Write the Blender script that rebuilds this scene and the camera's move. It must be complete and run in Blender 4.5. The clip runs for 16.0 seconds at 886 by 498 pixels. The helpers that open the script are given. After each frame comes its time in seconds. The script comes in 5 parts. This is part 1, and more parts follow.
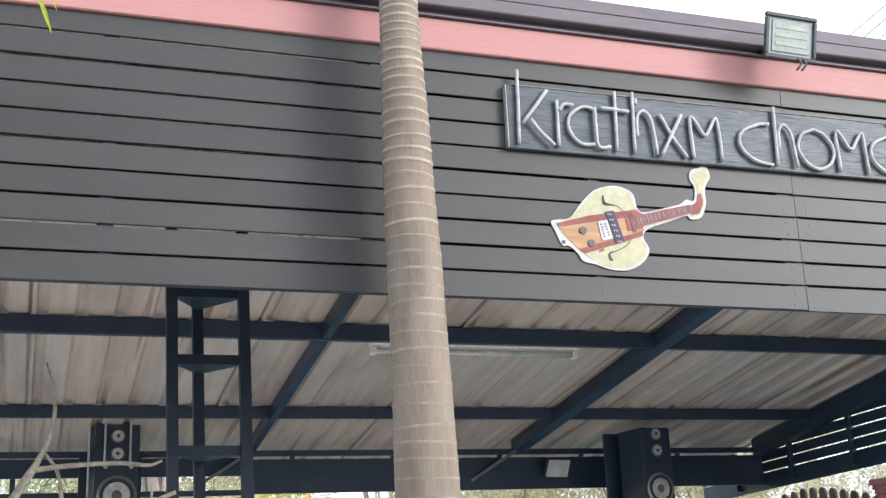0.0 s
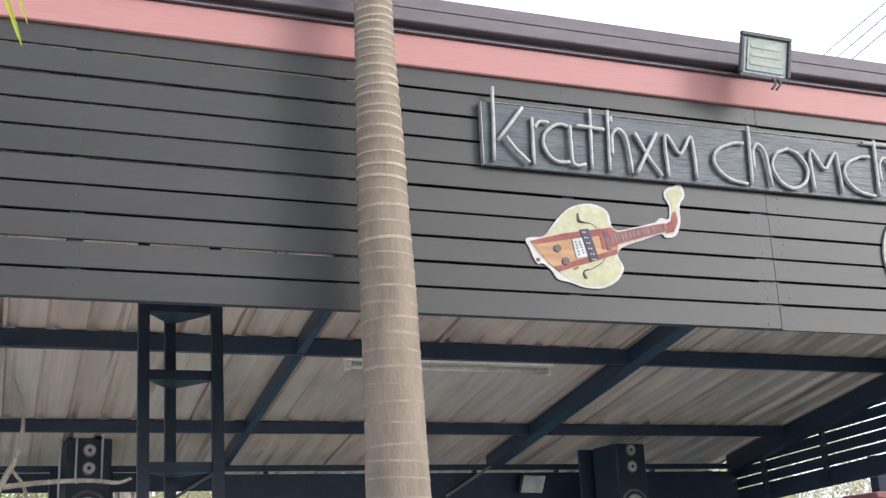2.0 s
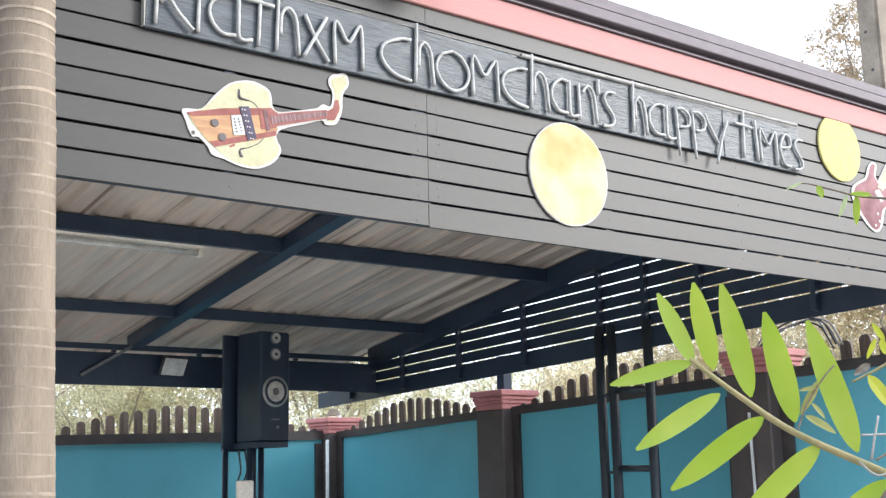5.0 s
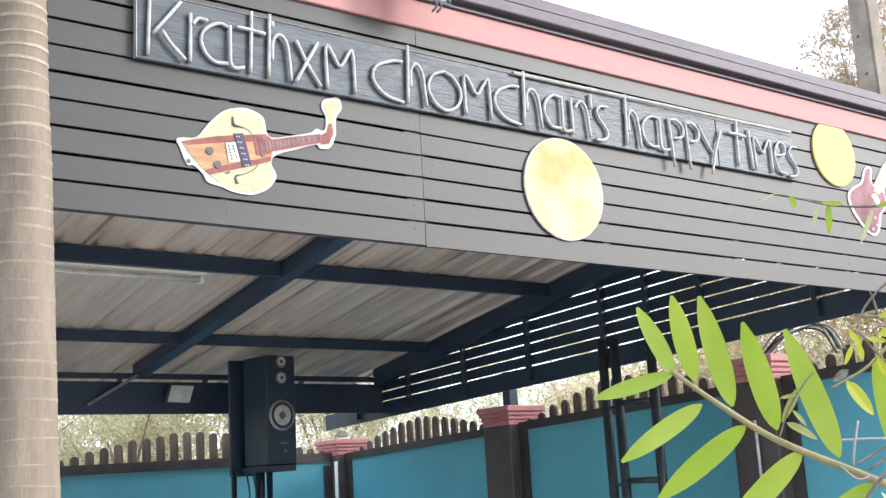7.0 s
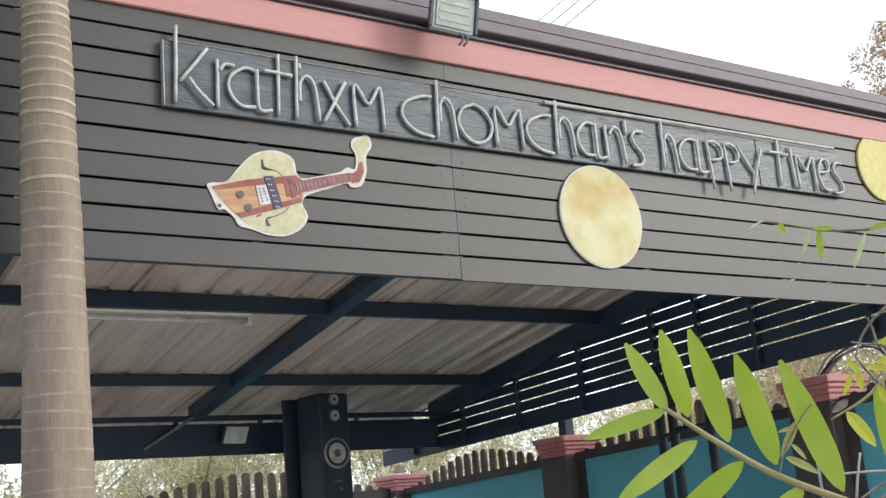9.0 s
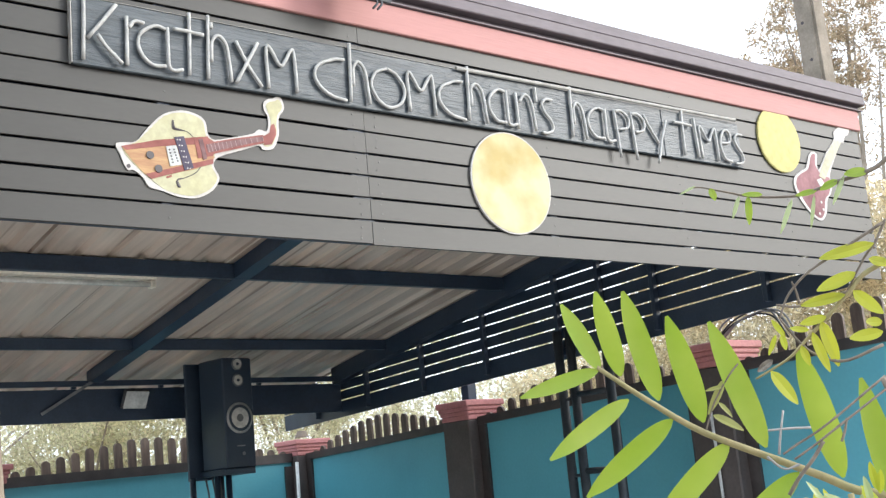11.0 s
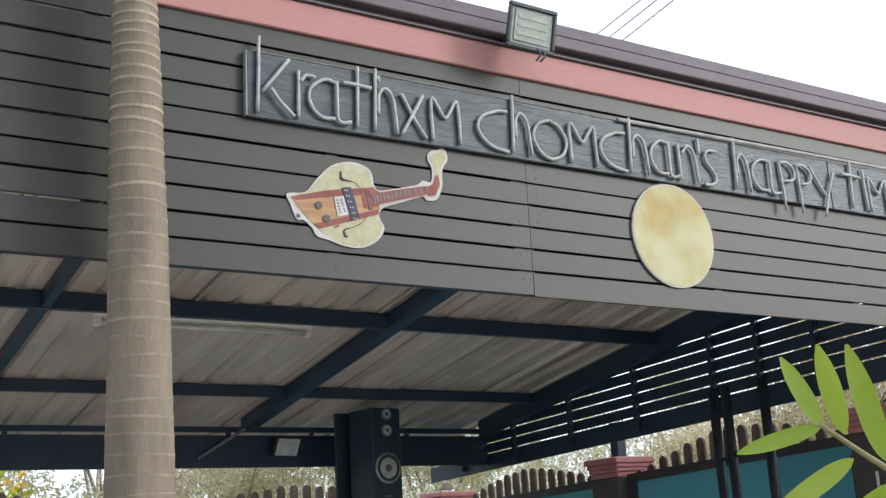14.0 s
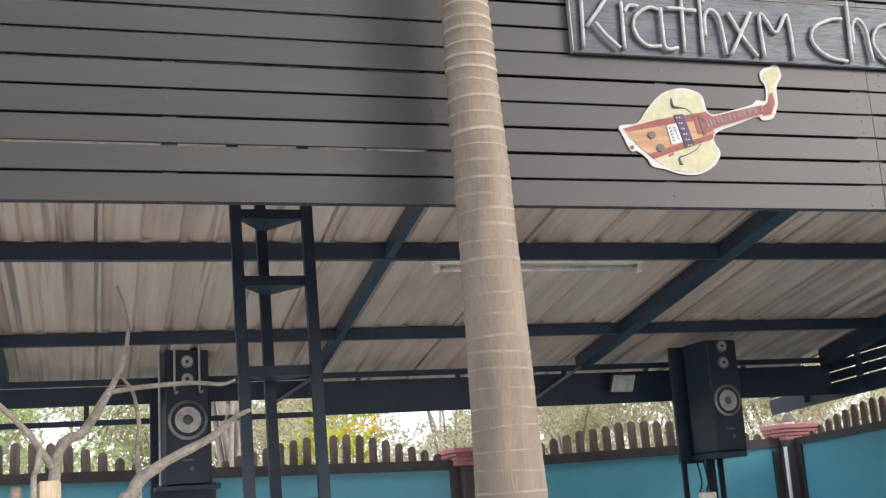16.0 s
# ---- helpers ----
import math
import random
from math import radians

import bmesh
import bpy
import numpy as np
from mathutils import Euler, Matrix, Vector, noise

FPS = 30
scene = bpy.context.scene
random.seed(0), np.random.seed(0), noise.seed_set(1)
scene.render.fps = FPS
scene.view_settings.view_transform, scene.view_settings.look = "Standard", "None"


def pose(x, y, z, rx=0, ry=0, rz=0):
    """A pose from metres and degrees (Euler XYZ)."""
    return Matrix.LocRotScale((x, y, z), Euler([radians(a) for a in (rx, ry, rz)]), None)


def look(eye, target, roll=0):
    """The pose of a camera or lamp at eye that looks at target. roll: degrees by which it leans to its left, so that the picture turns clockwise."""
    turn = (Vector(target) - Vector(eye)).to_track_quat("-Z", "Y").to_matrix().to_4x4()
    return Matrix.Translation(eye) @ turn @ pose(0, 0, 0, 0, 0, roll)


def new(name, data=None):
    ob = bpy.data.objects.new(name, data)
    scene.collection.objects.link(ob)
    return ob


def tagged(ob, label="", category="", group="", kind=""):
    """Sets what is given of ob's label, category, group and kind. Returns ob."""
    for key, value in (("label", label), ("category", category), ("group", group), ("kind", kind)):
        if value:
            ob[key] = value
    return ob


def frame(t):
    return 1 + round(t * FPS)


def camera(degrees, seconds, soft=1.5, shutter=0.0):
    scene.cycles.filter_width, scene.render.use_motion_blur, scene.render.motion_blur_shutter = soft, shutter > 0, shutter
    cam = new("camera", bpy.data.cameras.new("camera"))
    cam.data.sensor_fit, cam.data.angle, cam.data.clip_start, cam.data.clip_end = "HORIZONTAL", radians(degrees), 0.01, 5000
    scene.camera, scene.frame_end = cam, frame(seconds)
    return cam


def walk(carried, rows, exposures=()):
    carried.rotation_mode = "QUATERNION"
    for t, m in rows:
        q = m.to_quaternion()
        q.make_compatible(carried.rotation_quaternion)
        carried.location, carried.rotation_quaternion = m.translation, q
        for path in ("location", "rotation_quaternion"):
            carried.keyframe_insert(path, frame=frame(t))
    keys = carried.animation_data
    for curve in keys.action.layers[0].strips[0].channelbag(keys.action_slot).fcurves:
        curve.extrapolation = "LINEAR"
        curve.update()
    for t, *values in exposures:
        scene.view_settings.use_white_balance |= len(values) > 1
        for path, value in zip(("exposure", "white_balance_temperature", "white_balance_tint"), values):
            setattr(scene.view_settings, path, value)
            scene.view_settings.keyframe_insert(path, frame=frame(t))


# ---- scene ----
from mathutils import geometry

# ------------------------------------------------------------------ camera
cam = camera(41.73, 16.0, soft=1.35)
# seconds, eye (x, y, z), turn (rx, ry, rz)
PATH = [
    (0, 0.000, -0.000, 1.600, 106.04, 2.56, -19.23),
    (0.5, 0.011, 0.005, 1.601, 105.58, 2.54, -20.33),
    (1, 0.012, 0.007, 1.607, 105.72, 2.12, -19.37),
    (1.5, 0.020, 0.022, 1.607, 104.92, 1.67, -19.11),
    (2, 0.015, 0.006, 1.616, 106.61, 2.49, -20.38),
    (2.5, 0.017, -0.007, 1.610, 106.85, 3.17, -21.45),
    (3, 0.022, -0.004, 1.613, 106.40, 2.63, -21.58),
    (3.5, 0.020, 0.007, 1.609, 105.63, 2.33, -22.85),
    (4, 0.043, 0.029, 1.604, 103.25, 2.00, -29.10),
    (4.5, 0.055, 0.034, 1.592, 101.319, 1.565, -36.426),
    (4.7, 0.062, 0.040, 1.592, 100.856, 1.022, -37.567),
    (6.8, 0.069, 0.006, 1.591, 101.532, 3.10, -36.857),
    (7, 0.069, 0.006, 1.591, 101.70, 3.12, -37.02),
    (7.5, 0.075, 0.008, 1.593, 102.50, 3.12, -34.06),
    (8, 0.069, -0.004, 1.604, 104.65, 4.48, -33.47),
    (8.5, 0.090, 0.006, 1.606, 104.81, 5.65, -35.24),
    (9, 0.142, -0.027, 1.600, 103.44, 4.76, -33.64),
    (9.5, 0.146, -0.006, 1.605, 102.97, 5.01, -36.85),
    (10, 0.105, -0.012, 1.599, 100.94, 6.56, -37.21),
    (10.2, 0.105, -0.012, 1.599, 101.08, 6.277, -38.082),
    (12.3, 0.104, -0.007, 1.592, 101.518, 4.008, -38.469),
    (12.5, 0.104, -0.007, 1.592, 101.41, 3.93, -38.70),
    (13, 0.105, 0.015, 1.599, 104.26, 3.53, -37.59),
    (13.5, 0.077, 0.024, 1.597, 104.97, 3.96, -35.30),
    (14, 0.057, 0.043, 1.599, 104.44, 3.07, -32.07),
    (14.5, 0.038, 0.058, 1.606, 104.59, 3.54, -25.50),
    (15, -0.011, 0.047, 1.586, 104.55, 3.96, -20.26),
    (15.5, -0.016, 0.045, 1.579, 103.76, 4.67, -18.92),
    (16, -0.021, 0.063, 1.576, 102.51, 3.69, -16.22),
]
# seconds, stops, kelvin, tint
EXPOSE = [(0.0, 0.86, 5910, 10), (0.5, 0.67, 5960, 10), (1.5, 0.61, 6010, 12), (2.5, 0.81, 5960, 9), (3.5, 1.08, 6010, 9), (4.5, 1.05, 6010, 9), (7.0, 1.09, 6010, 9),
          (7.5, 1.08, 5960, 9), (8.0, 0.45, 6060, 9), (8.5, 0.30, 6060, 8), (9.0, 0.50, 6210, 8), (9.5, 0.84, 6160, 7), (10.0, 0.84, 6160, 7), (12.5, 1.02, 6060, 8),
          (13.0, 0.95, 6010, 8), (13.5, 0.50, 6010, 8), (14.0, 0.23, 6060, 7), (14.5, 0.72, 5960, 9), (15.0, 0.99, 6010, 10), (15.5, 0.64, 6230, 11), (16.0, 0.74, 6310, 13)]
walk(cam, [(t, pose(x, y, z, a, b, c)) for t, x, y, z, a, b, c in PATH], EXPOSE)

# ------------------------------------------------------------------ world and sun
SUN_AZ, SUN_EL = 47.0, 20.0          # degrees to the right of the fascia's normal, and above the horizon
sun_way = Vector((math.sin(radians(SUN_AZ)) * math.cos(radians(SUN_EL)),
                  -math.cos(radians(SUN_AZ)) * math.cos(radians(SUN_EL)),
                  math.sin(radians(SUN_EL))))
world = bpy.data.worlds.new("sky")
scene.world = world
world.use_nodes = True
wn, wl = world.node_tree.nodes, world.node_tree.links
sky = wn.new("ShaderNodeTexSky")
sky.sky_type = 'NISHITA'
sky.sun_disc = False
sky.sun_elevation = radians(SUN_EL)
sky.sun_rotation = radians(180 - SUN_AZ)
sky.dust_density = 6.0
sky.air_density = 1.2
haze = wn.new("ShaderNodeMixRGB")
haze.inputs[0].default_value = 0.75
haze.inputs[2].default_value = (10.8, 11.5, 12.7, 1)     # an even veil of cloud over the sky
wl.new(sky.outputs[0], haze.inputs[1])
wl.new(haze.outputs[0], wn["Background"].inputs[0])
wn["Background"].inputs[1].default_value = 0.142
sun = new("sun", bpy.data.lights.new("sun", 'SUN'))
sun.data.energy = 1.8
sun.data.angle = radians(20)
sun.data.color = (1.0, 0.96, 0.91)
sun.matrix_world = look(sun_way * 30, (0, 0, 0))


# ------------------------------------------------------------------ materials
def mat(name, col, rough=0.6, metal=0.0, col2=None, scale=6.0, mixup=0.5, grain=60.0, bump=0.15, stretch=(1, 1, 1),
        rand=0.0, island=0.0, spec=0.5, glow=None, depth=0.004, speck=0.12):
    """Principled surface: two colours mixed by a large noise, a fine grain on top, and relief."""
    m = bpy.data.materials.new(name)
    m.use_nodes = True
    n, l = m.node_tree.nodes, m.node_tree.links
    p = n["Principled BSDF"]
    p.inputs["Roughness"].default_value = rough
    p.inputs["Metallic"].default_value = metal
    p.inputs["Specular IOR Level"].default_value = spec
    tc = n.new("ShaderNodeTexCoord")
    mp = n.new("ShaderNodeMapping")
    mp.inputs["Scale"].default_value = stretch
    l.new(tc.outputs["Object"], mp.inputs["Vector"])
    big = n.new("ShaderNodeTexNoise")
    big.inputs["Scale"].default_value = scale
    big.inputs["Detail"].default_value = 5.0
    fine = n.new("ShaderNodeTexNoise")
    fine.inputs["Scale"].default_value = grain
    fine.inputs["Detail"].default_value = 4.0
    info = None
    if rand or island:
        info = n.new("ShaderNodeObjectInfo") if rand else n.new("ShaderNodeNewGeometry")
        shift = n.new("ShaderNodeVectorMath")
        shift.operation = 'MULTIPLY_ADD'
        out = info.outputs["Random"] if rand else info.outputs["Random Per Island"]
        l.new(out, shift.inputs[0])
        shift.inputs[1].default_value = (17.0, 31.0, 23.0)
        l.new(mp.outputs[0], shift.inputs[2])
        src = shift.outputs[0]
    else:
        src = mp.outputs[0]
    l.new(src, big.inputs["Vector"])
    l.new(src, fine.inputs["Vector"])
    c2 = col2 or tuple(c * 0.72 for c in col)
    ramp = n.new("ShaderNodeValToRGB")
    ramp.color_ramp.elements[0].position = 0.5 - 0.28 * mixup
    ramp.color_ramp.elements[1].position = 0.5 + 0.28 * mixup
    ramp.color_ramp.elements[0].color = (*col, 1)
    ramp.color_ramp.elements[1].color = (*c2, 1)
    l.new(big.outputs["Fac"], ramp.inputs[0])
    hsv = n.new("ShaderNodeHueSaturation")
    l.new(ramp.outputs[0], hsv.inputs["Color"])
    mul = n.new("ShaderNodeMapRange")
    mul.inputs["From Min"].default_value, mul.inputs["From Max"].default_value = 0.3, 0.7
    mul.inputs["To Min"].default_value, mul.inputs["To Max"].default_value = 1 - speck, 1 + speck
    l.new(fine.outputs["Fac"], mul.inputs["Value"])
    if info:
        amt = rand or island
        r = n.new("ShaderNodeMapRange")
        r.inputs["To Min"].default_value, r.inputs["To Max"].default_value = 1 - amt, 1 + amt
        l.new(info.outputs["Random"] if rand else info.outputs["Random Per Island"], r.inputs["Value"])
        mm = n.new("ShaderNodeMath")
        mm.operation = 'MULTIPLY'
        l.new(mul.outputs[0], mm.inputs[0])
        l.new(r.outputs[0], mm.inputs[1])
        l.new(mm.outputs[0], hsv.inputs["Value"])
    else:
        l.new(mul.outputs[0], hsv.inputs["Value"])
    l.new(hsv.outputs[0], p.inputs["Base Color"])
    if bump:
        b = n.new("ShaderNodeBump")
        b.inputs["Strength"].default_value = bump
        b.inputs["Distance"].default_value = depth
        l.new(fine.outputs["Fac"], b.inputs["Height"])
        l.new(b.outputs[0], p.inputs["Normal"])
    if glow:
        p.inputs["Emission Color"].default_value = (*glow[0], 1)
        p.inputs["Emission Strength"].default_value = glow[1]
    return m


def leafy(name, col, col2, lit_share=0.45, rough=0.45, island=0.12, scale=5.0):
    """A leaf: glossy front, light coming through."""
    m = mat(name, col, rough, 0, col2, scale=scale, mixup=0.6, grain=40, bump=0.03, island=island, speck=0.03)
    n, l = m.node_tree.nodes, m.node_tree.links
    p = n["Principled BSDF"]
    tr = n.new("ShaderNodeBsdfTranslucent")
    hue = n.new("ShaderNodeHueSaturation")
    hue.inputs["Hue"].default_value = 0.485
    hue.inputs["Value"].default_value = 1.35
    base = p.inputs["Base Color"].links[0].from_socket
    l.new(base, hue.inputs["Color"])
    l.new(hue.outputs[0], tr.inputs["Color"])
    mix = n.new("ShaderNodeMixShader")
    mix.inputs[0].default_value = lit_share
    l.new(p.outputs[0], mix.inputs[1])
    l.new(tr.outputs[0], mix.inputs[2])
    l.new(mix.outputs[0], n["Material Output"].inputs["Surface"])
    return m


def add_grime_and_glints(m):
    """Dark run-off streaks, soot blotches and painted warm highlights over a sheet: long along y, narrow along x."""
    n, l = m.node_tree.nodes, m.node_tree.links
    p = n["Principled BSDF"]
    base = p.inputs["Base Color"].links[0].from_socket
    tc = n.new("ShaderNodeTexCoord")
    # the last tint is above 1: glossy highlights painted into the colour
    for stretch, scale, lo, hi, tint in (((15, 0.30, 1), 1.0, 0.60, 0.68, (0.46, 0.41, 0.38)), ((2.6, 0.8, 1), 1.3, 0.50, 0.75, (0.60, 0.58, 0.58)), ((13, 0.22, 1), 1.0, 0.60, 0.72, (1.22, 1.16, 1.06))):
        mp = n.new("ShaderNodeMapping")
        mp.inputs["Scale"].default_value = stretch
        l.new(tc.outputs["Object"], mp.inputs["Vector"])
        tex = n.new("ShaderNodeTexNoise")
        tex.inputs["Scale"].default_value = scale
        tex.inputs["Detail"].default_value = 6.0
        l.new(mp.outputs[0], tex.inputs["Vector"])
        share = n.new("ShaderNodeMapRange")
        share.inputs["From Min"].default_value, share.inputs["From Max"].default_value = lo, hi
        l.new(tex.outputs["Fac"], share.inputs["Value"])
        mix = n.new("ShaderNodeMixRGB")
        mix.blend_type = 'MULTIPLY'
        l.new(share.outputs[0], mix.inputs[0])
        l.new(base, mix.inputs[1])
        mix.inputs[2].default_value = (*tint, 1)
        base = mix.outputs[0]
    l.new(base, p.inputs["Base Color"])


M_BOARD = mat("grey_board_paint", (0.0375, 0.0352, 0.0318), 0.5, 0, (0.0288, 0.0268, 0.0240), scale=2.2, grain=60, bump=0.16,
              stretch=(0.5, 1, 2), rand=0.09, depth=0.001, speck=0.06, spec=0.42)
M_PINK = mat("pink_paint", (0.400, 0.200, 0.186), 0.62, 0, (0.365, 0.180, 0.167), scale=2.5, grain=70, bump=0.35, stretch=(0.12, 1, 1.6), depth=0.002, speck=0.04, spec=0.25)
M_FLASH = mat("brown_flashing", (0.115, 0.093, 0.104), 0.65, 0.0, (0.098, 0.078, 0.088), scale=3, grain=40, bump=0.08, stretch=(0.3, 1, 1))
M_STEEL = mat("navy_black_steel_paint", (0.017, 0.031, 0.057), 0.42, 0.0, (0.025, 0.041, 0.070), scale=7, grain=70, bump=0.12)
M_TRUSS = mat("black_truss_paint", (0.010, 0.019, 0.034), 0.45, 0.0, (0.017, 0.028, 0.046), scale=7, grain=70, bump=0.12, spec=0.35)
M_ROOF = mat("zinc_roof_underside", (0.635, 0.535, 0.458), 0.36, 0.10, (0.50, 0.418, 0.358), scale=1.9, grain=9, bump=0.05, stretch=(4.2, 0.16, 1), mixup=0.8, speck=0.09)
add_grime_and_glints(M_ROOF)
M_TRUNK = mat("palm_bark", (0.228, 0.182, 0.136), 0.85, 0, (0.140, 0.110, 0.081), scale=7, grain=55, bump=0.45, stretch=(3.0, 3.0, 0.7), mixup=0.9, speck=0.08)
M_SCAR = mat("pale_leaf_scar", (0.272, 0.226, 0.175), 0.85, 0, (0.19, 0.155, 0.122), scale=14, grain=80, bump=0.4)
M_SCAR_TOP = mat("fresh_leaf_scar", (0.36, 0.295, 0.222), 0.85, 0, (0.25, 0.20, 0.15), scale=14, grain=80, bump=0.4)
M_SIGN = mat("dark_carved_wood", (0.035, 0.043, 0.050), 0.38, 0, (0.070, 0.081, 0.091), scale=9, grain=42, bump=0.5, stretch=(0.35, 1, 3.6), mixup=0.75, depth=0.008, spec=0.36)
M_STICK = mat("grey_bare_sticks", (0.42, 0.415, 0.40), 0.62, 0, (0.27, 0.265, 0.255), scale=30, grain=140, bump=0.4, mixup=0.9)
M_STRIP = mat("pale_wood_strip", (0.36, 0.345, 0.32), 0.7, 0, scale=20, grain=120, bump=0.3)
M_MOON = mat("moon_print", (0.37, 0.285, 0.108), 0.75, 0, (0.44, 0.42, 0.255), scale=6.0, grain=14, bump=0.0, mixup=0.5, speck=0.05)
M_MOON2 = mat("yellow_disc_print", (0.41, 0.365, 0.13), 0.75, 0, (0.43, 0.385, 0.15), scale=5, grain=30, bump=0.0)
M_WHITE = mat("white_print_edge", (0.42, 0.395, 0.375), 0.6, 0, (0.39, 0.365, 0.345), scale=20, grain=60, bump=0.0)
M_CREAM = mat("cream_print", (0.325, 0.304, 0.165), 0.55, 0, (0.355, 0.338, 0.21), scale=9, grain=60, bump=0.0)
M_WOODP = mat("orange_wood_print", (0.39, 0.235, 0.098), 0.6, 0, (0.29, 0.145, 0.065), scale=8, grain=60, bump=0.0, stretch=(1, 1, 9))
M_REDP = mat("red_wood_print", (0.26, 0.096, 0.082), 0.6, 0, (0.185, 0.060, 0.052), scale=12, grain=60, bump=0.0, spec=0.2)
M_DARKP = mat("dark_print", (0.035, 0.025, 0.03), 0.45, 0, scale=20, bump=0.0)
M_PURPLE = mat("purple_print", (0.075, 0.064, 0.098), 0.6, 0, scale=20, bump=0.0, spec=0.2)
M_FRET = mat("fret_print", (0.33, 0.22, 0.21), 0.45, 0, scale=40, bump=0.0)
M_NECK = mat("neck_print", (0.20, 0.115, 0.115), 0.6, 0, (0.11, 0.058, 0.060), scale=34, bump=0.0, mixup=0.8, spec=0.2)
M_SILVER = mat("silver_print", (0.38, 0.39, 0.38), 0.4, 0, scale=40, bump=0.0)
M_MAROON = mat("maroon_print", (0.30, 0.155, 0.165), 0.65, 0, (0.12, 0.05, 0.056), scale=7, bump=0.0, mixup=0.8, spec=0.15)
M_NECKPALE = mat("pale_neck_print", (0.42, 0.41, 0.30), 0.65, 0, (0.37, 0.35, 0.25), scale=10, bump=0.0, spec=0.2)
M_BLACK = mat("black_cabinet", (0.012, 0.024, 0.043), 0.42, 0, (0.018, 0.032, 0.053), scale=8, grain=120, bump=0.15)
M_CONE = mat("driver_cone", (0.13, 0.13, 0.13), 0.55, 0, scale=20, grain=150, bump=0.1)
M_RING = mat("driver_ring", (0.42, 0.42, 0.41), 0.35, 0.5, scale=20, grain=90, bump=0.05)
M_DOME = mat("driver_dome", (0.60, 0.58, 0.54), 0.35, 0.3, scale=20, bump=0.0)
M_GREYMET = mat("grey_bracket", (0.20, 0.21, 0.22), 0.45, 0.4, scale=12, grain=70, bump=0.1)
M_ZINC = mat("pale_zinc_steel", (0.50, 0.51, 0.51), 0.5, 0.2, (0.36, 0.37, 0.38), scale=14, grain=70, bump=0.1)
M_LAMPBODY = mat("lamp_black", (0.05, 0.052, 0.058), 0.5, 0.1, scale=14, grain=80, bump=0.1)
M_LAMPGLASS = mat("lamp_face", (0.28, 0.31, 0.28), 0.25, 0, (0.24, 0.27, 0.235), scale=12, grain=60, bump=0.0)
M_LED = mat("led_strip_pale", (0.31, 0.335, 0.285), 0.4, 0, scale=30, bump=0.0)
M_LAMPGREY = mat("lamp_reflector", (0.25, 0.27, 0.28), 0.35, 0.2, scale=12, bump=0.0)
M_BATTEN = mat("white_enamel", (0.88, 0.81, 0.70), 0.4, 0, (0.83, 0.76, 0.65), scale=6, grain=60, bump=0.05)
M_TUBE = mat("lamp_tube", (0.72, 0.70, 0.66), 0.25, 0, scale=10, bump=0.0)
M_BLUE = mat("turquoise_panel", (0.105, 0.365, 0.44), 0.42, 0, (0.088, 0.315, 0.385), scale=1.6, grain=50, bump=0.01, speck=0.03)
M_FRAME = mat("dark_brown_frame", (0.032, 0.026, 0.025), 0.5, 0, (0.048, 0.039, 0.037), scale=8, grain=60, bump=0.25, stretch=(1, 1, 1))
M_PICKET = mat("brown_picket", (0.072, 0.048, 0.037), 0.6, 0, (0.135, 0.096, 0.074), scale=9, grain=60, bump=0.4, stretch=(4, 4, 0.6), rand=0.25)
M_PILLAR = mat("brown_pillar", (0.082, 0.066, 0.062), 0.6, 0, (0.06, 0.048, 0.045), scale=5, grain=50, bump=0.3)
M_CAP = mat("pink_cap", (0.46, 0.19, 0.19), 0.6, 0, (0.40, 0.16, 0.155), scale=6, grain=60, bump=0.2)
M_PIPE = mat("white_pipe", (0.72, 0.72, 0.70), 0.4, 0, scale=10, bump=0.05)
M_LADDER = mat("blue_black_pipe", (0.018, 0.026, 0.034), 0.45, 0.1, (0.03, 0.038, 0.046), scale=9, grain=60, bump=0.1)
M_LEAF = leafy("bright_leaf", (0.215, 0.338, 0.026), (0.300, 0.393, 0.055), 0.5, 0.36, 0.14, 12.0)
M_LEAF2 = leafy("yellow_leaf", (0.36, 0.42, 0.03), (0.46, 0.46, 0.04), 0.5)
M_PALE = leafy("pale_green_leaf", (0.30, 0.38, 0.16), (0.42, 0.48, 0.26), 0.4)
M_DRYLEAF = leafy("half_dry_leaf", (0.27, 0.29, 0.08), (0.36, 0.34, 0.13), 0.4)
M_STEM = mat("tan_stem", (0.30, 0.245, 0.115), 0.7, 0, (0.22, 0.20, 0.085), scale=40, grain=160, bump=0.3)
M_TWIG = mat("dark_twig", (0.13, 0.105, 0.08), 0.85, 0, (0.22, 0.18, 0.14), scale=30, grain=120, bump=0.4)
M_DEADWOOD = mat("bleached_branch", (0.33, 0.295, 0.245), 0.85, 0, (0.17, 0.148, 0.118), scale=26, grain=110, bump=0.8, mixup=0.8, speck=0.25)
M_BUSH = leafy("dry_bush_leaf", (0.44, 0.455, 0.27), (0.63, 0.57, 0.42), 0.5, 0.5, 0.35)
M_BUSHG = leafy("dull_green_bush_leaf", (0.30, 0.38, 0.16), (0.48, 0.50, 0.28), 0.5, 0.5, 0.35)
M_HEDGE = leafy("dry_hedge_leaf", (0.47, 0.405, 0.25), (0.60, 0.52, 0.335), 0.35, 0.75, 0.35)
M_BUSHY = leafy("yellow_green_leaf", (0.30, 0.36, 0.03), (0.42, 0.40, 0.05), 0.4, 0.5, 0.35)
M_ORANGE = leafy("orange_young_leaf", (0.62, 0.38, 0.04), (0.66, 0.50, 0.10), 0.4, 0.5, 0.3)
M_TREELEAF = leafy("olive_tree_leaf", (0.33, 0.285, 0.18), (0.44, 0.34, 0.23), 0.35, 0.6, 0.45)
M_BLOCK = mat("pale_sawn_wood", (0.52, 0.42, 0.28), 0.75, 0, (0.40, 0.31, 0.20), scale=9, grain=70, bump=0.4, stretch=(3, 3, 0.4))
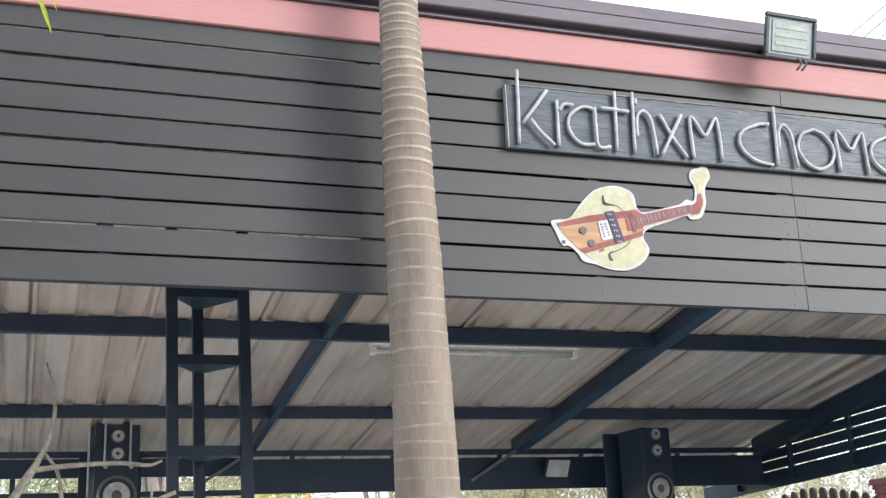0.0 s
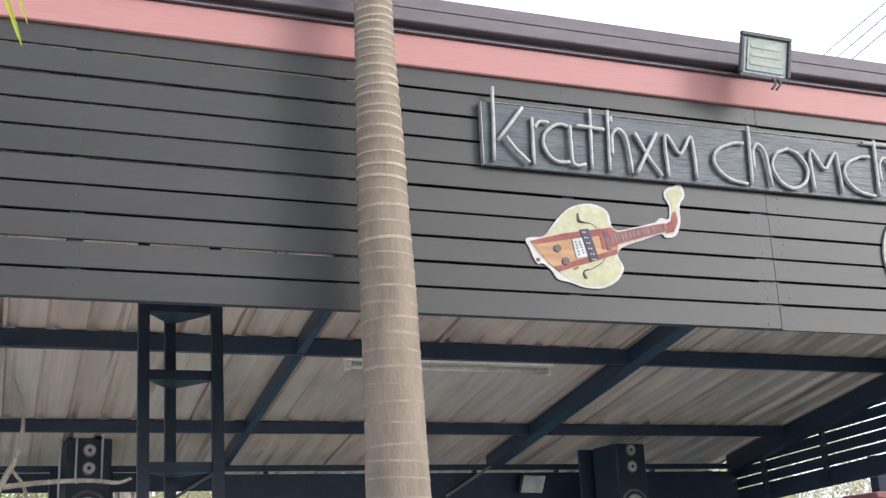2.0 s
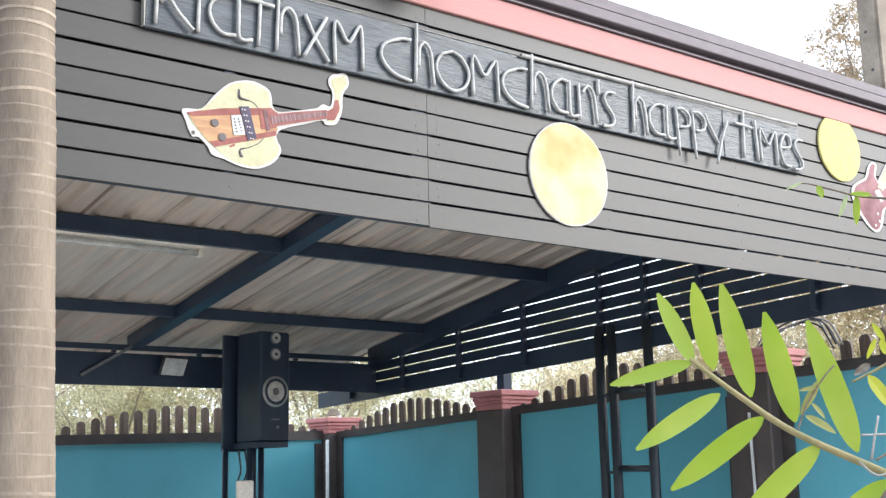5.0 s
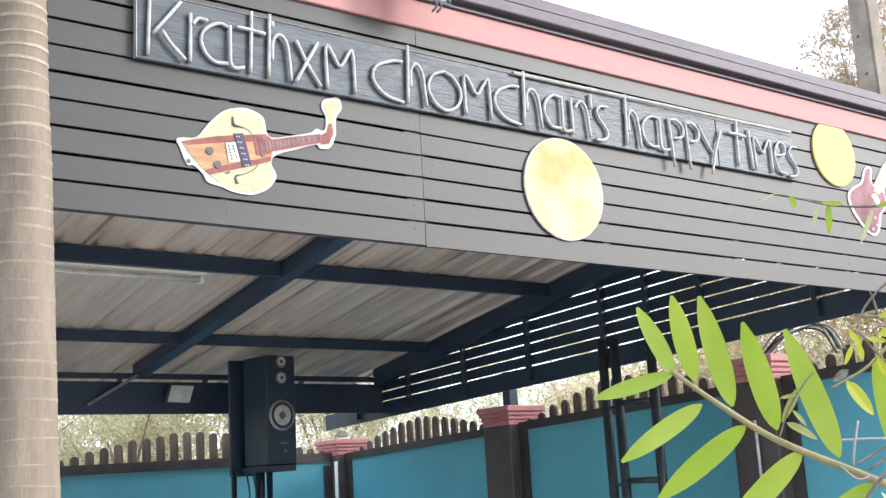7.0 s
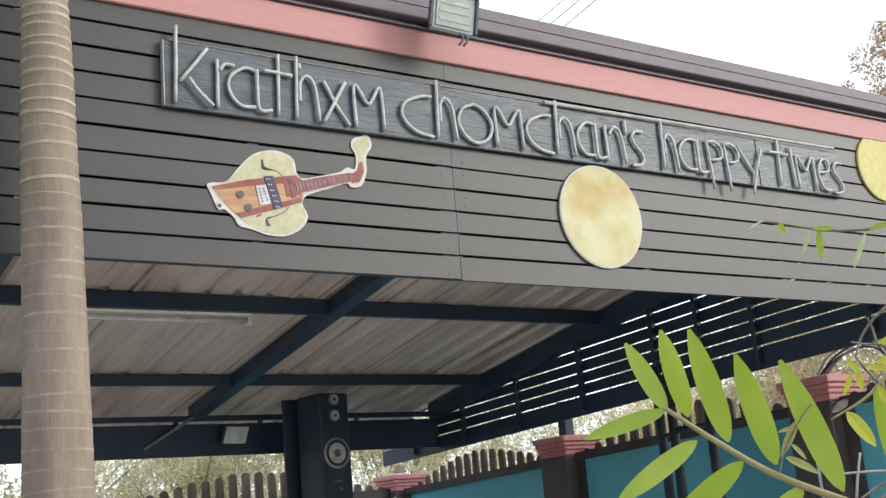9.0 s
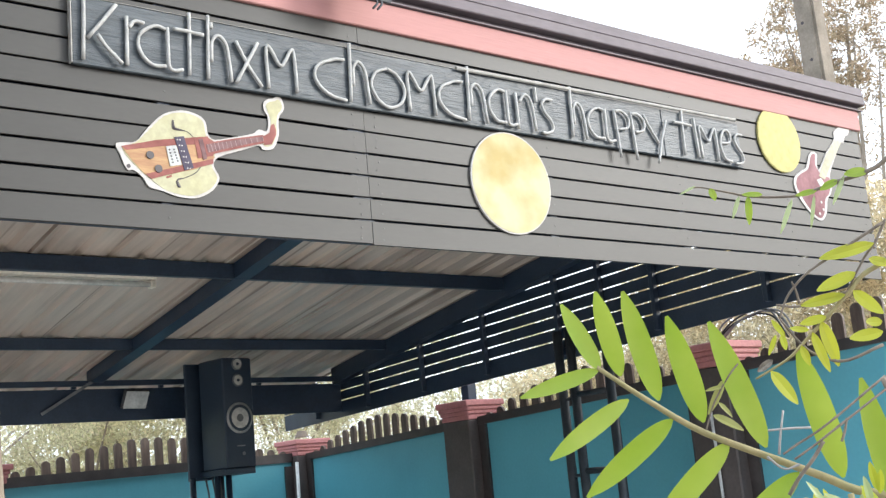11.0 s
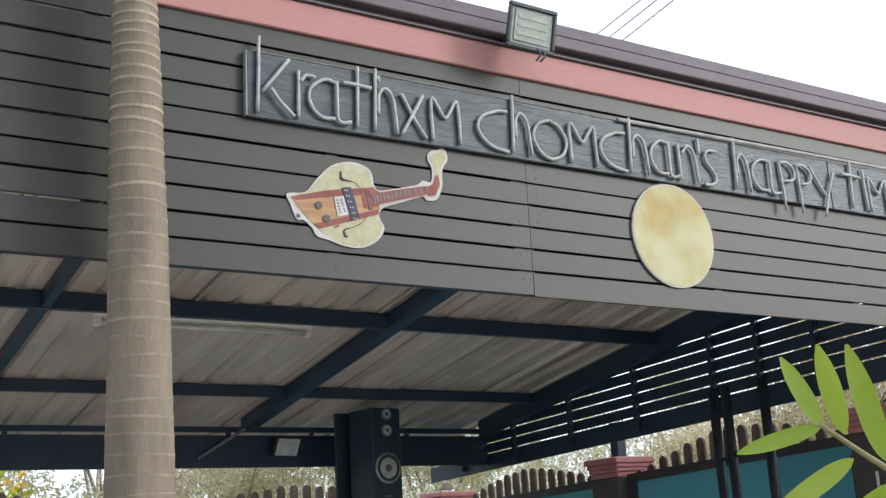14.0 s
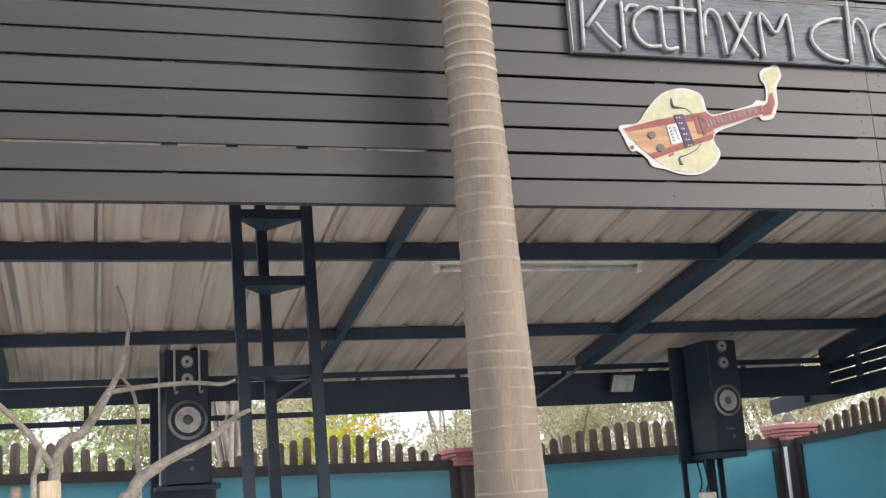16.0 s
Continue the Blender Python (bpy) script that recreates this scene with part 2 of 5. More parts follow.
M_BARK = mat("pale_bark", (0.36, 0.31, 0.25), 0.9, 0, (0.25, 0.21, 0.17), scale=8, grain=50, bump=0.6)
M_POLE = mat("pole_concrete", (0.245, 0.208, 0.166), 0.9, 0, (0.165, 0.138, 0.108), scale=6, grain=60, bump=0.4)
M_WIRE = mat("cable_black", (0.05, 0.05, 0.055), 0.6, 0, bump=0.0)
M_CABLE = mat("grey_cable", (0.28, 0.28, 0.29), 0.6, 0, bump=0.0)
M_SHADE_WALL = mat("brown_shade_wall", (0.13, 0.085, 0.07), 0.8, 0, (0.10, 0.065, 0.055), scale=2, grain=30, bump=0.2)
M_GROUND = mat("dusty_ground", (0.40, 0.365, 0.315), 0.95, 0, (0.30, 0.27, 0.23), scale=0.8, grain=25, bump=0.5)
M_BOUNCE_SLAB = mat("pale_bounce_slab", (0.72, 0.67, 0.60), 0.7, 0, (0.62, 0.57, 0.50), scale=1.5, grain=40, bump=0.2)
M_SCREW = mat("screw_head", (0.07, 0.07, 0.068), 0.45, 0.3, bump=0.0)


# ------------------------------------------------------------------ mesh helpers
def thing(name, at, label, category, group="", kind=""):
    e = new(name)
    e.location = at
    e.empty_display_size = 0.1
    return tagged(e, label, category, group, kind)


def put_mesh(name, bm, material, parent=None, label="", smooth=False):
    """One mesh object from a bmesh in world places; under a thing it keeps its place."""
    me = bpy.data.meshes.new(name)
    if smooth:
        for fc in bm.faces:
            fc.smooth = True
    bm.to_mesh(me)
    bm.free()
    me.materials.append(material)
    ob = new(name, me)
    if parent:
        ob.parent = parent
        bpy.context.view_layer.update()
        ob.matrix_parent_inverse = parent.matrix_world.inverted()
    if label:
        ob["label"] = label
    return ob


part = put_mesh


def box(bm, x0, y0, z0, x1, y1, z1, bev=0.0):
    vs = [bm.verts.new(p) for p in ((x0, y0, z0), (x1, y0, z0), (x1, y1, z0), (x0, y1, z0), (x0, y0, z1), (x1, y0, z1), (x1, y1, z1), (x0, y1, z1))]
    fs = [bm.faces.new([vs[i] for i in f]) for f in ((3, 2, 1, 0), (4, 5, 6, 7), (0, 1, 5, 4), (1, 2, 6, 5), (2, 3, 7, 6), (3, 0, 4, 7))]
    if bev:
        es = list({e for f in fs for e in f.edges})
        bmesh.ops.bevel(bm, geom=es, offset=bev, segments=1, affect='EDGES', profile=0.5)
    return bm


def bx(x0, y0, z0, x1, y1, z1, bev=0.003):
    return box(bmesh.new(), x0, y0, z0, x1, y1, z1, bev)


def beam(bm, a, b, w, h, up=(0, 0, 1)):
    """A straight bar of width w and height h from a to b (the middle of its section)."""
    a, b = Vector(a), Vector(b)
    d = (b - a).normalized()
    side = d.cross(Vector(up))
    side = side.normalized() if side.length > 1e-6 else Vector((1, 0, 0))
    top = side.cross(d).normalized()
    vs = []
    for p in (a, b):
        for s, t in ((-1, -1), (1, -1), (1, 1), (-1, 1)):
            vs.append(bm.verts.new(p + side * (s * w / 2) + top * (t * h / 2)))
    for f in ((3, 2, 1, 0), (4, 5, 6, 7), (0, 1, 5, 4), (1, 2, 6, 5), (2, 3, 7, 6), (3, 0, 4, 7)):
        bm.faces.new([vs[i] for i in f])
    return bm


def tube(bm, pts, radii, n=8, closed=False):
    """A round rod along points."""
    pts = [Vector(p) for p in pts]
    if not hasattr(radii, "__len__"):
        radii = [radii] * len(pts)
    rings = []
    ref = Vector((0.31, 0.17, 0.93)).normalized()
    for i, p in enumerate(pts):
        d = (pts[min(i + 1, len(pts) - 1)] - pts[max(i - 1, 0)]).normalized()
        u = d.cross(ref).normalized()
        v = d.cross(u).normalized()
        rings.append([bm.verts.new(p + (u * math.cos(2 * math.pi * k / n) + v * math.sin(2 * math.pi * k / n)) * radii[i]) for k in range(n)])
    for a, b in zip(rings, rings[1:]):
        for k in range(n):
            bm.faces.new((a[k], a[(k + 1) % n], b[(k + 1) % n], b[k]))
    bm.faces.new(rings[0][::-1])
    bm.faces.new(rings[-1])
    return bm


def smooth_line(pts, per=6):
    """Catmull-Rom through points."""
    p = [Vector(q) for q in pts]
    p = [2 * p[0] - p[1]] + p + [2 * p[-1] - p[-2]]
    out = []
    for i in range(1, len(p) - 2):
        for k in range(per):
            t = k / per
            out.append(0.5 * ((2 * p[i]) + (p[i + 1] - p[i - 1]) * t + (2 * p[i - 1] - 5 * p[i] + 4 * p[i + 1] - p[i + 2]) * t * t
                              + (3 * p[i] - p[i - 1] - 3 * p[i + 1] + p[i + 2]) * t ** 3))
    out.append(p[-2])
    return out


def smooth_loop(pts, per=5):
    p = [Vector(q) for q in pts]
    k = len(p)
    out = []
    for i in range(k):
        a, b, c, d = p[i - 1], p[i], p[(i + 1) % k], p[(i + 2) % k]
        for s in range(per):
            t = s / per
            out.append(0.5 * (2 * b + (c - a) * t + (2 * a - 5 * b + 4 * c - d) * t * t + (3 * b - a - 3 * c + d) * t ** 3))
    return out


def plate(bm, outline, y0, y1):
    """A flat cut-out of (x, z) points between two depths."""
    pts = [Vector((q[0], q[1], 0)) for q in outline]
    fr = [bm.verts.new((q.x, y0, q.y)) for q in pts]
    bk = [bm.verts.new((q.x, y1, q.y)) for q in pts]
    n = len(fr)
    for t in geometry.tessellate_polygon([pts]):
        bm.faces.new([fr[i] for i in t])
        bm.faces.new([bk[i] for i in reversed(t)])
    for i in range(n):
        bm.faces.new((fr[i], bk[i], bk[(i + 1) % n], fr[(i + 1) % n]))
    bmesh.ops.recalc_face_normals(bm, faces=bm.faces[:])
    return bm


def disc(bm, c, axis, r, depth, n=28, r2=None):
    """A short cylinder (or cone frustum) whose front face lies at c, going back along axis by depth."""
    axis = Vector(axis).normalized()
    u = axis.orthogonal().normalized()
    v = axis.cross(u)
    c = Vector(c)
    r2 = r if r2 is None else r2
    a = [bm.verts.new(c + (u * math.cos(2 * math.pi * k / n) + v * math.sin(2 * math.pi * k / n)) * r) for k in range(n)]
    b = [bm.verts.new(c + axis * depth + (u * math.cos(2 * math.pi * k / n) + v * math.sin(2 * math.pi * k / n)) * r2) for k in range(n)]
    for k in range(n):
        bm.faces.new((a[k], a[(k + 1) % n], b[(k + 1) % n], b[k]))
    bm.faces.new(a[::-1])
    bm.faces.new(b)
    bmesh.ops.recalc_face_normals(bm, faces=bm.faces[:])
    return bm


# ------------------------------------------------------------------ ground
bm = bmesh.new()
G = 40
for i in range(G + 1):
    for j in range(G + 1):
        x, y = (i / G * 2 - 1), (j / G * 2 - 1)
        x, y = 600 * x * abs(x) ** 1.6, 600 * y * abs(y) ** 1.6
        bm.verts.new((x, y, 0.02 * noise.noise(Vector((x * 0.3, y * 0.3, 0)))))
bm.verts.ensure_lookup_table()
for i in range(G):
    for j in range(G):
        bm.faces.new([bm.verts[q] for q in (i * (G + 1) + j, (i + 1) * (G + 1) + j, (i + 1) * (G + 1) + j + 1, i * (G + 1) + j + 1)])
tagged(put_mesh("ground", bm, M_GROUND), "dusty brown ground of packed earth", "ground", kind="structure")


# unseen pale slab, added to bounce more light onto the roof's underside
slab = thing("bounce_slab", (1.6, 5.4, 0), "unseen pale slab under the shelter, added to bounce light up", "floor", kind="structure")
part("slab", bx(-1.9, 2.6, 0.003, 5.1, 8.1, 0.06, 0.01), M_BOUNCE_SLAB, slab)

# ------------------------------------------------------------------ the shelter's roof
def roof_z(y):
    return 2.808 - 0.1565 * (y - 5.27)


X_L, X_R = -1.805, 5.02
Y_F, Y_B = 2.955, 7.76
PITCH = 0.1675
bm = bmesh.new()
prof = []
x = -1.784
k = 0
while x < X_R:
    prof += [(x, 0), (x + 0.105, 0), (x + 0.121, 0.022), (x + 0.148, 0.022)]
    if k % 6 == 4:                       # the lapped edge of a sheet: a second lip beside the rib
        prof[-4:] = [(x, 0), (x + 0.080, 0), (x + 0.082, 0.018), (x + 0.094, 0.018), (x + 0.096, -0.006), (x + 0.112, -0.006), (x + 0.121, 0.019), (x + 0.147, 0.019)]
    x += PITCH
    k += 1
steps = [Y_F + (Y_B - Y_F) * i / 8 for i in range(9)]
for off in (0.0, 0.004):
    rows = [[bm.verts.new((px, y, roof_z(y) + 0.004 + pz + off)) for px, pz in prof] for y in steps]
    for a, b in zip(rows, rows[1:]):
        for i in range(len(prof) - 1):
            q = (a[i], a[i + 1], b[i + 1], b[i])
            bm.faces.new(q if off else q[::-1])
tagged(put_mesh("ceiling_roof_sheet", bm, M_ROOF), "ribbed metal roof sheets, grey-beige and grimy underneath", "roof", kind="structure")

# purlins, rafters
roof_frame = thing("roof_frame", (1.5, 5.0, 2.3), "navy-black painted steel purlins and rafters under the roof sheets", "roof frame", kind="structure")
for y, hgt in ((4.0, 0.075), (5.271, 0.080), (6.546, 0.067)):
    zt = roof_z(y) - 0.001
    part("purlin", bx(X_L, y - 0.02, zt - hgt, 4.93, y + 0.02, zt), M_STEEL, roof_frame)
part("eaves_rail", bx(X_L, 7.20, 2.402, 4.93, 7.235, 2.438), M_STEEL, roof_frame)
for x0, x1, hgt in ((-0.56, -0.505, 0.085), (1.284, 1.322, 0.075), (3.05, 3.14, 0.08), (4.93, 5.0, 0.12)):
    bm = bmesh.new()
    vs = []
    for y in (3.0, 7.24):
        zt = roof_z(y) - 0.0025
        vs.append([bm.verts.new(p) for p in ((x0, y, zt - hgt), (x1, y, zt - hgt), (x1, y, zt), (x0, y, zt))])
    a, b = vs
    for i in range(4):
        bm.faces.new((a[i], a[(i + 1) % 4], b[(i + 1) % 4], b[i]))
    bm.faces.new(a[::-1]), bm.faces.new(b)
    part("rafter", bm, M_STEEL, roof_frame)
    if x1 < 4.5:                          # knee brace at the back
        bm = beam(bmesh.new(), (x0 + 0.01, 7.185, 2.425), (x0 - 0.30, 7.232, 2.235), 0.018, 0.018)
        part("brace", bm, M_GREYMET, roof_frame, "pale steel diagonal brace")

# the dark board along the back, open on its one side
back_band = thing("back_board", (1.5, 7.28, 2.18), "dark painted board and rails along the low back of the roof", "fascia board", kind="structure")
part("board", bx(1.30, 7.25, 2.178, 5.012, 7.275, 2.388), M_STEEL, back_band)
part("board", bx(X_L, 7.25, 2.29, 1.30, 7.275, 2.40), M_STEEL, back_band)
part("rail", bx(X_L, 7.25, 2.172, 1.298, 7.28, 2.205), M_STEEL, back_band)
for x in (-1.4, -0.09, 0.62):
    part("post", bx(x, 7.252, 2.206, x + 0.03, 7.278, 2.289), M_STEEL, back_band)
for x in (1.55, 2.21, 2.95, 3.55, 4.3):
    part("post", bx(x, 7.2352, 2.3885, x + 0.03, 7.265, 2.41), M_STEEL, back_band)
for x in (-1.7,):
    part("corner_post", bx(x, 7.16, 0, x + 0.07, 7.23, 2.43), M_STEEL, back_band)

# ------------------------------------------------------------------ the front fascia
FY = 2.94
fascia = thing("fascia_wall", (1.8, FY, 2.364), "fascia of grey painted horizontal boards with narrow gaps", "fascia", kind="structure")
BOARDS = [2.364, 2.4445, 2.5185, 2.5925, 2.668, 2.7435, 2.819, 2.8947, 2.9704, 3.0460]
made = {}
for i, z0 in enumerate(BOARDS):
    z1 = (BOARDS[i + 1] if i < 9 else 3.1125) - 0.0070
    for x0, x1 in ((-1.75, 2.2665), (2.2667, 5.276)):
        low = 0.004 if (i == 0 and x0 > 0) else 0.0
        key = (x0, round(z1 - z0 + low, 4))
        if key not in made:
            bm = bx(-(x1 - x0) / 2, 0, 0, (x1 - x0) / 2, 0.010, z1 - z0 + low, 0.0011)
            made[key] = bpy.data.meshes.new("board")
            bm.to_mesh(made[key])
            bm.free()
            made[key].materials.append(M_BOARD)
        ob = new("board", made[key])
        ob.parent = fascia
        ob.location = Vector(((x0 + x1) / 2, FY + random.uniform(-0.0008, 0.0008), z0 + random.uniform(-0.0008, 0.0008) - low)) - fascia.location
        ob.rotation_euler = (0, random.uniform(-0.0004, 0.0004), 0)
STUDS = (-1.3, -0.55, 0.158, 0.86, 1.56, 2.225, 2.31, 3.1, 3.85, 4.6, 5.22)
for x in STUDS:
    if x == 2.31:
        continue
    w = 0.06 if x == 2.225 else 0.02
    part("stud", bx(x - 0.02, FY + 0.009, 2.372, x + w, FY + 0.05, 3.10), M_STEEL, fascia)
bm = bmesh.new()
for i, z0 in enumerate(BOARDS):
    for x in STUDS:
        for dz in ((0.018, 0.05) if 2.0 < x < 2.5 else (0.037,)):
            disc(bm, (x + random.uniform(-0.006, 0.006), FY - 0.0015, z0 + dz + random.uniform(-0.004, 0.004)), (0, 1, 0), 0.0028, 0.002, 6)
sc = part("screws", bm, M_SCREW, fascia)
sc["kind"] = "stuff"
# unseen dark sheets added behind the boards, so the gaps read as black
part("gap_blackout_sheet", bx(0.98, FY + 0.052, 2.372, 3.78, FY + 0.06, 3.10), M_STEEL, fascia, "unseen dark sheet added to blacken the board gaps")
part("gap_blackout_strip", bx(-1.75, FY + 0.052, 2.545, 0.978, FY + 0.06, 2.735), M_STEEL, fascia, "unseen dark strip added to blacken the board gaps")
part("gap_blackout_strip", bx(-1.75, FY + 0.052, 2.372, 0.978, FY + 0.06, 2.475), M_STEEL, fascia, "unseen dark strip added to blacken the board gaps")
# unseen sheet added to dim the bright roof showing between the left boards
part("gap_dimming_sheet", bx(-1.75, FY + 0.13, 2.62, 0.978, FY + 0.135, 3.10), M_ROOF, fascia, "unseen zinc-grey sheet added to dim the board gaps")
part("gap_blackout_sheet", bx(3.782, FY + 0.052, 2.53, 5.26, FY + 0.06, 3.10), M_STEEL, fascia, "unseen dark sheet added to blacken the board gaps")
part("end_board", bx(5.268, FY + 0.009, 2.372, 5.276, FY + 0.10, 3.11), M_BOARD, fascia)

pink = thing("pink_trim", (1.8, 2.92, 3.112), "dusty pink painted board above the grey fascia", "trim", kind="structure")
part("trim_board", bx(-1.76, 2.927, 3.1065, 5.29, 2.945, 3.2065), M_PINK, pink)

flash = thing("roof_flashing", (1.8, 2.9, 3.222), "folded brown metal flashing along the roof edge", "flashing", kind="structure")
bm = bmesh.new()
prof = [(2.95, 3.2080), (2.915, 3.2080), (2.915, 3.2135), (2.936, 3.2150), (2.936, 3.2330), (2.900, 3.2338), (2.897, 3.2375), (2.899, 3.2745),
        (2.9035, 3.2760), (2.9035, 3.2785), (2.900, 3.2800), (2.906, 3.3230), (2.913, 3.3270), (3.10, 3.310), (3.10, 3.292), (2.96, 3.292)]
a = [bm.verts.new((-1.78, y, z)) for y, z in prof]
b = [bm.verts.new((5.315, y, z)) for y, z in prof]
for i in range(len(prof)):
    j = (i + 1) % len(prof)
    bm.faces.new((a[i], b[i], b[j], a[j]))
bm.faces.new(a), bm.faces.new(b[::-1])
bmesh.ops.recalc_face_normals(bm, faces=bm.faces[:])
part("folded_strip", bm, M_FLASH, flash)

# ------------------------------------------------------------------ slatted side of the shelter
SX = 5.02
side = thing("slatted_side_wall", (SX, 5.4, 2.1), "side of dark boards with bright gaps between them", "slatted wall", kind="structure")


def slat(zc, h, y0, y1, name="slat"):
    """A board along the side, dropping slightly towards the back; zc: its middle at y = 5."""
    bm = bmesh.new()
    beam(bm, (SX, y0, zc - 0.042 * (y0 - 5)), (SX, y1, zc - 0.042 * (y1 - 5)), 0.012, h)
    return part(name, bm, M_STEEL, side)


slat(2.2925, 0.118, 2.96, 8.08, "bottom_board")
for i in range(9):
    zc = 2.357 + 0.0725 * i + 0.0363
    y1 = 8.08
    # upper slats end where the roof comes down
    while y1 > 3.2 and zc - 0.042 * (y1 - 5) + 0.03 > roof_z(y1) - 0.02:
        y1 -= 0.05
    slat(zc, 0.0630, 2.96, y1)
for y in (3.4, 4.12, 4.52, 4.88, 5.56, 6.23, 6.89, 7.57):
    part("upright", bx(SX - 0.045, y - 0.015, 2.26 - 0.042 * (y - 5), SX - 0.008, y + 0.015, roof_z(y) - 0.02), M_STEEL, side)

# ------------------------------------------------------------------ boundary walls

def wall_z(x, y):
    if x > 5.2:
        return 1.997 - 0.0365 * (y - 6.2)
    return 1.903 + 0.017 * (x - 3.2) if x > 2.64 else 1.953 - 0.0205 * x


picket_me = {}


def picket(parent, at, turn, wide):
    if wide not in picket_me:
        h = wide / 2
        out = [(-h, -0.25), (h, -0.25), (h, 0.0)] + [(h * math.cos(a), h * math.sin(a)) for a in (0.45, 0.9, 1.35, 1.8, 2.25, 2.7)] + [(-h, 0.0)]
        bm = plate(bmesh.new(), out, -0.009, 0.009)
        picket_me[wide] = bpy.data.meshes.new("picket")
        bm.to_mesh(picket_me[wide])
        bm.free()
        picket_me[wide].materials.append(M_PICKET)
    ob = new("picket", picket_me[wide])
    ob.parent = parent
    ob.matrix_parent_inverse = Matrix.Translation(-Vector(parent.location))
    ob.location = at
    ob.rotation_euler = (random.uniform(-0.02, 0.02), random.uniform(-0.03, 0.03), turn)
    return ob


def pillar(x, y, ztop, wide=1.0):
    p = thing("wall_pillar", (x, y, 0), "dark brown masonry pillar with a stepped pink cap", "pillar", "boundary wall pillars", "structure")
    part("shaft", bx(x - 0.14, y - 0.14, 0, x + 0.14, y + 0.14, ztop - 0.13, 0.008), M_PILLAR, p)
    bm = bmesh.new()
    for r, a, b in ((0.143, 0.13, 0.095), (0.150, 0.095, 0.068), (0.158, 0.068, 0.04), (0.170, 0.04, 0.0)):
        r *= wide
        box(bm, x - r, y - r, ztop - a, x + r, y + r, ztop - b, 0.006)
    part("cap", bm, M_CAP, p)
    return p


wall_back = thing("boundary_wall_back", (2.0, 8.3, 0), "turquoise wall panels in a dark frame with brown pickets on top", "boundary wall", kind="structure")
wall_side = thing("boundary_wall_side", (5.3, 6.0, 0), "turquoise wall panels in a dark frame with brown pickets on top", "boundary wall", kind="structure")
PILX = (-3.6, -1.5, 0.55, 2.64, 5.3)
PILY = (8.3, 6.125, 3.98, 1.8)
for x in (-3.6, -1.5, 2.64):
    pillar(x, 8.3, 1.985, 1.3)
for y in PILY:
    pillar(5.3, y, wall_z(5.3, y) + 0.12)


def bay(parent, a, b, turn, tall=0.165, step=0.11, rail=0.072):
    """One bay of wall between two pillars: panel, frame, pickets rising to its middle."""
    a, b = Vector(a), Vector(b)
    d = (b - a).normalized()
    za, zb = wall_z(*(a + d * 0.12)[:2]), wall_z(*(b - d * 0.12)[:2])
    n = d.cross(Vector((0, 0, 1)))
    a2, b2 = a + d * 0.141, b - d * 0.141
    bm = bmesh.new()
    half = n * 0.04
    vs = [bm.verts.new(q) for q in (a2 - half, b2 - half, b2 + half, a2 + half)]
    vs += [bm.verts.new((q.x, q.y, h)) for q, h in ((a2 - half, za - rail + 0.01), (b2 - half, zb - rail + 0.01), (b2 + half, zb - rail + 0.01), (a2 + half, za - rail + 0.01))]
    for f in ((3, 2, 1, 0), (4, 5, 6, 7), (0, 1, 5, 4), (1, 2, 6, 5), (2, 3, 7, 6), (3, 0, 4, 7)):
        bm.faces.new([vs[i] for i in f])
    bmesh.ops.recalc_face_normals(bm, faces=bm.faces[:])
    part("panel", bm, M_BLUE, parent)
    bm = bmesh.new()
    beam(bm, (a2.x, a2.y, za - rail / 2), (b2.x, b2.y, zb - rail / 2), 0.13, rail)
    part("rail", bm, M_FRAME, parent)
    for p, s in ((a2, 1), (b2, -1)):
        bm = bmesh.new()
        q = p + d * (0.035 * s)
        beam(bm, (q.x, q.y, 0), (q.x, q.y, min(za, zb) - rail + 0.01), 0.12, 0.07, up=d)
        part("stile", bm, M_FRAME, parent)
    length = (b2 - a2).length
    k = int(length / step)
    for i in range(k):
        f = (i + 0.5) / k
        p = a2 + d * (f * length)
        rise = 0.012 + tall * math.sin(math.pi * f) ** 1.25 + random.uniform(-0.006, 0.006)
        picket(parent, (p.x, p.y, wall_z(p.x, p.y) + rise - 0.3 * step), turn, 0.6 * step)


for a, b in zip(PILX, PILX[1:]):
    bay(wall_back, (a, 8.3, 0), (b, 8.3, 0), 0, 0.195, 0.0925 if 0 < a < 2 else 0.105)
for a, b in zip(PILY, PILY[1:]):
    bay(wall_side, (5.3, a, 0), (5.3, b, 0), math.pi / 2, rail=0.054)
for y in (6.12,):
    zt = wall_z(5.3, y) + 0.12
    rp = thing("roof_side_post", (5.3, y, zt), "dark steel stub post on the pillar cap", "post", "stub posts", "structure")
    part("shaft", bx(5.262, y - 0.038, zt, 5.338, y + 0.038, 2.36, 0.004), M_STEEL, rp)
wires = thing("wire_loops", (5.28, 3.93, 2.2), "loose loops of thin dark wire on the pillar cap", "wire")
for i, (dy, dz) in enumerate(((0.0, 0.0), (-0.03, -0.012), (-0.05, -0.026), (-0.015, -0.035), (-0.07, -0.02))):
    loop = [(5.26 + 0.012 * i, 3.98 + 0.2 * dy, 2.202), (5.275, 3.915 + dy, 2.288 + dz), (5.28, 3.845 + dy, 2.326 + dz), (5.28 + 0.01 * i, 3.76 + dy, 2.350 + dz),
            (5.28, 3.676 + dy, 2.350 + dz), (5.285, 3.592 + dy, 2.314 + dz), (5.29, 3.53 + dy, 2.20 + dz)]
    part("wire", tube(bmesh.new(), smooth_line(loop, 6), 0.0055, 5), M_WIRE if i % 2 else M_CABLE, wires, smooth=True)
knob = thing("cap_knob", (5.3, 8.3, wall_z(5.3, 8.3) + 0.12), "small pale plaster knob on the pillar cap", "finial")
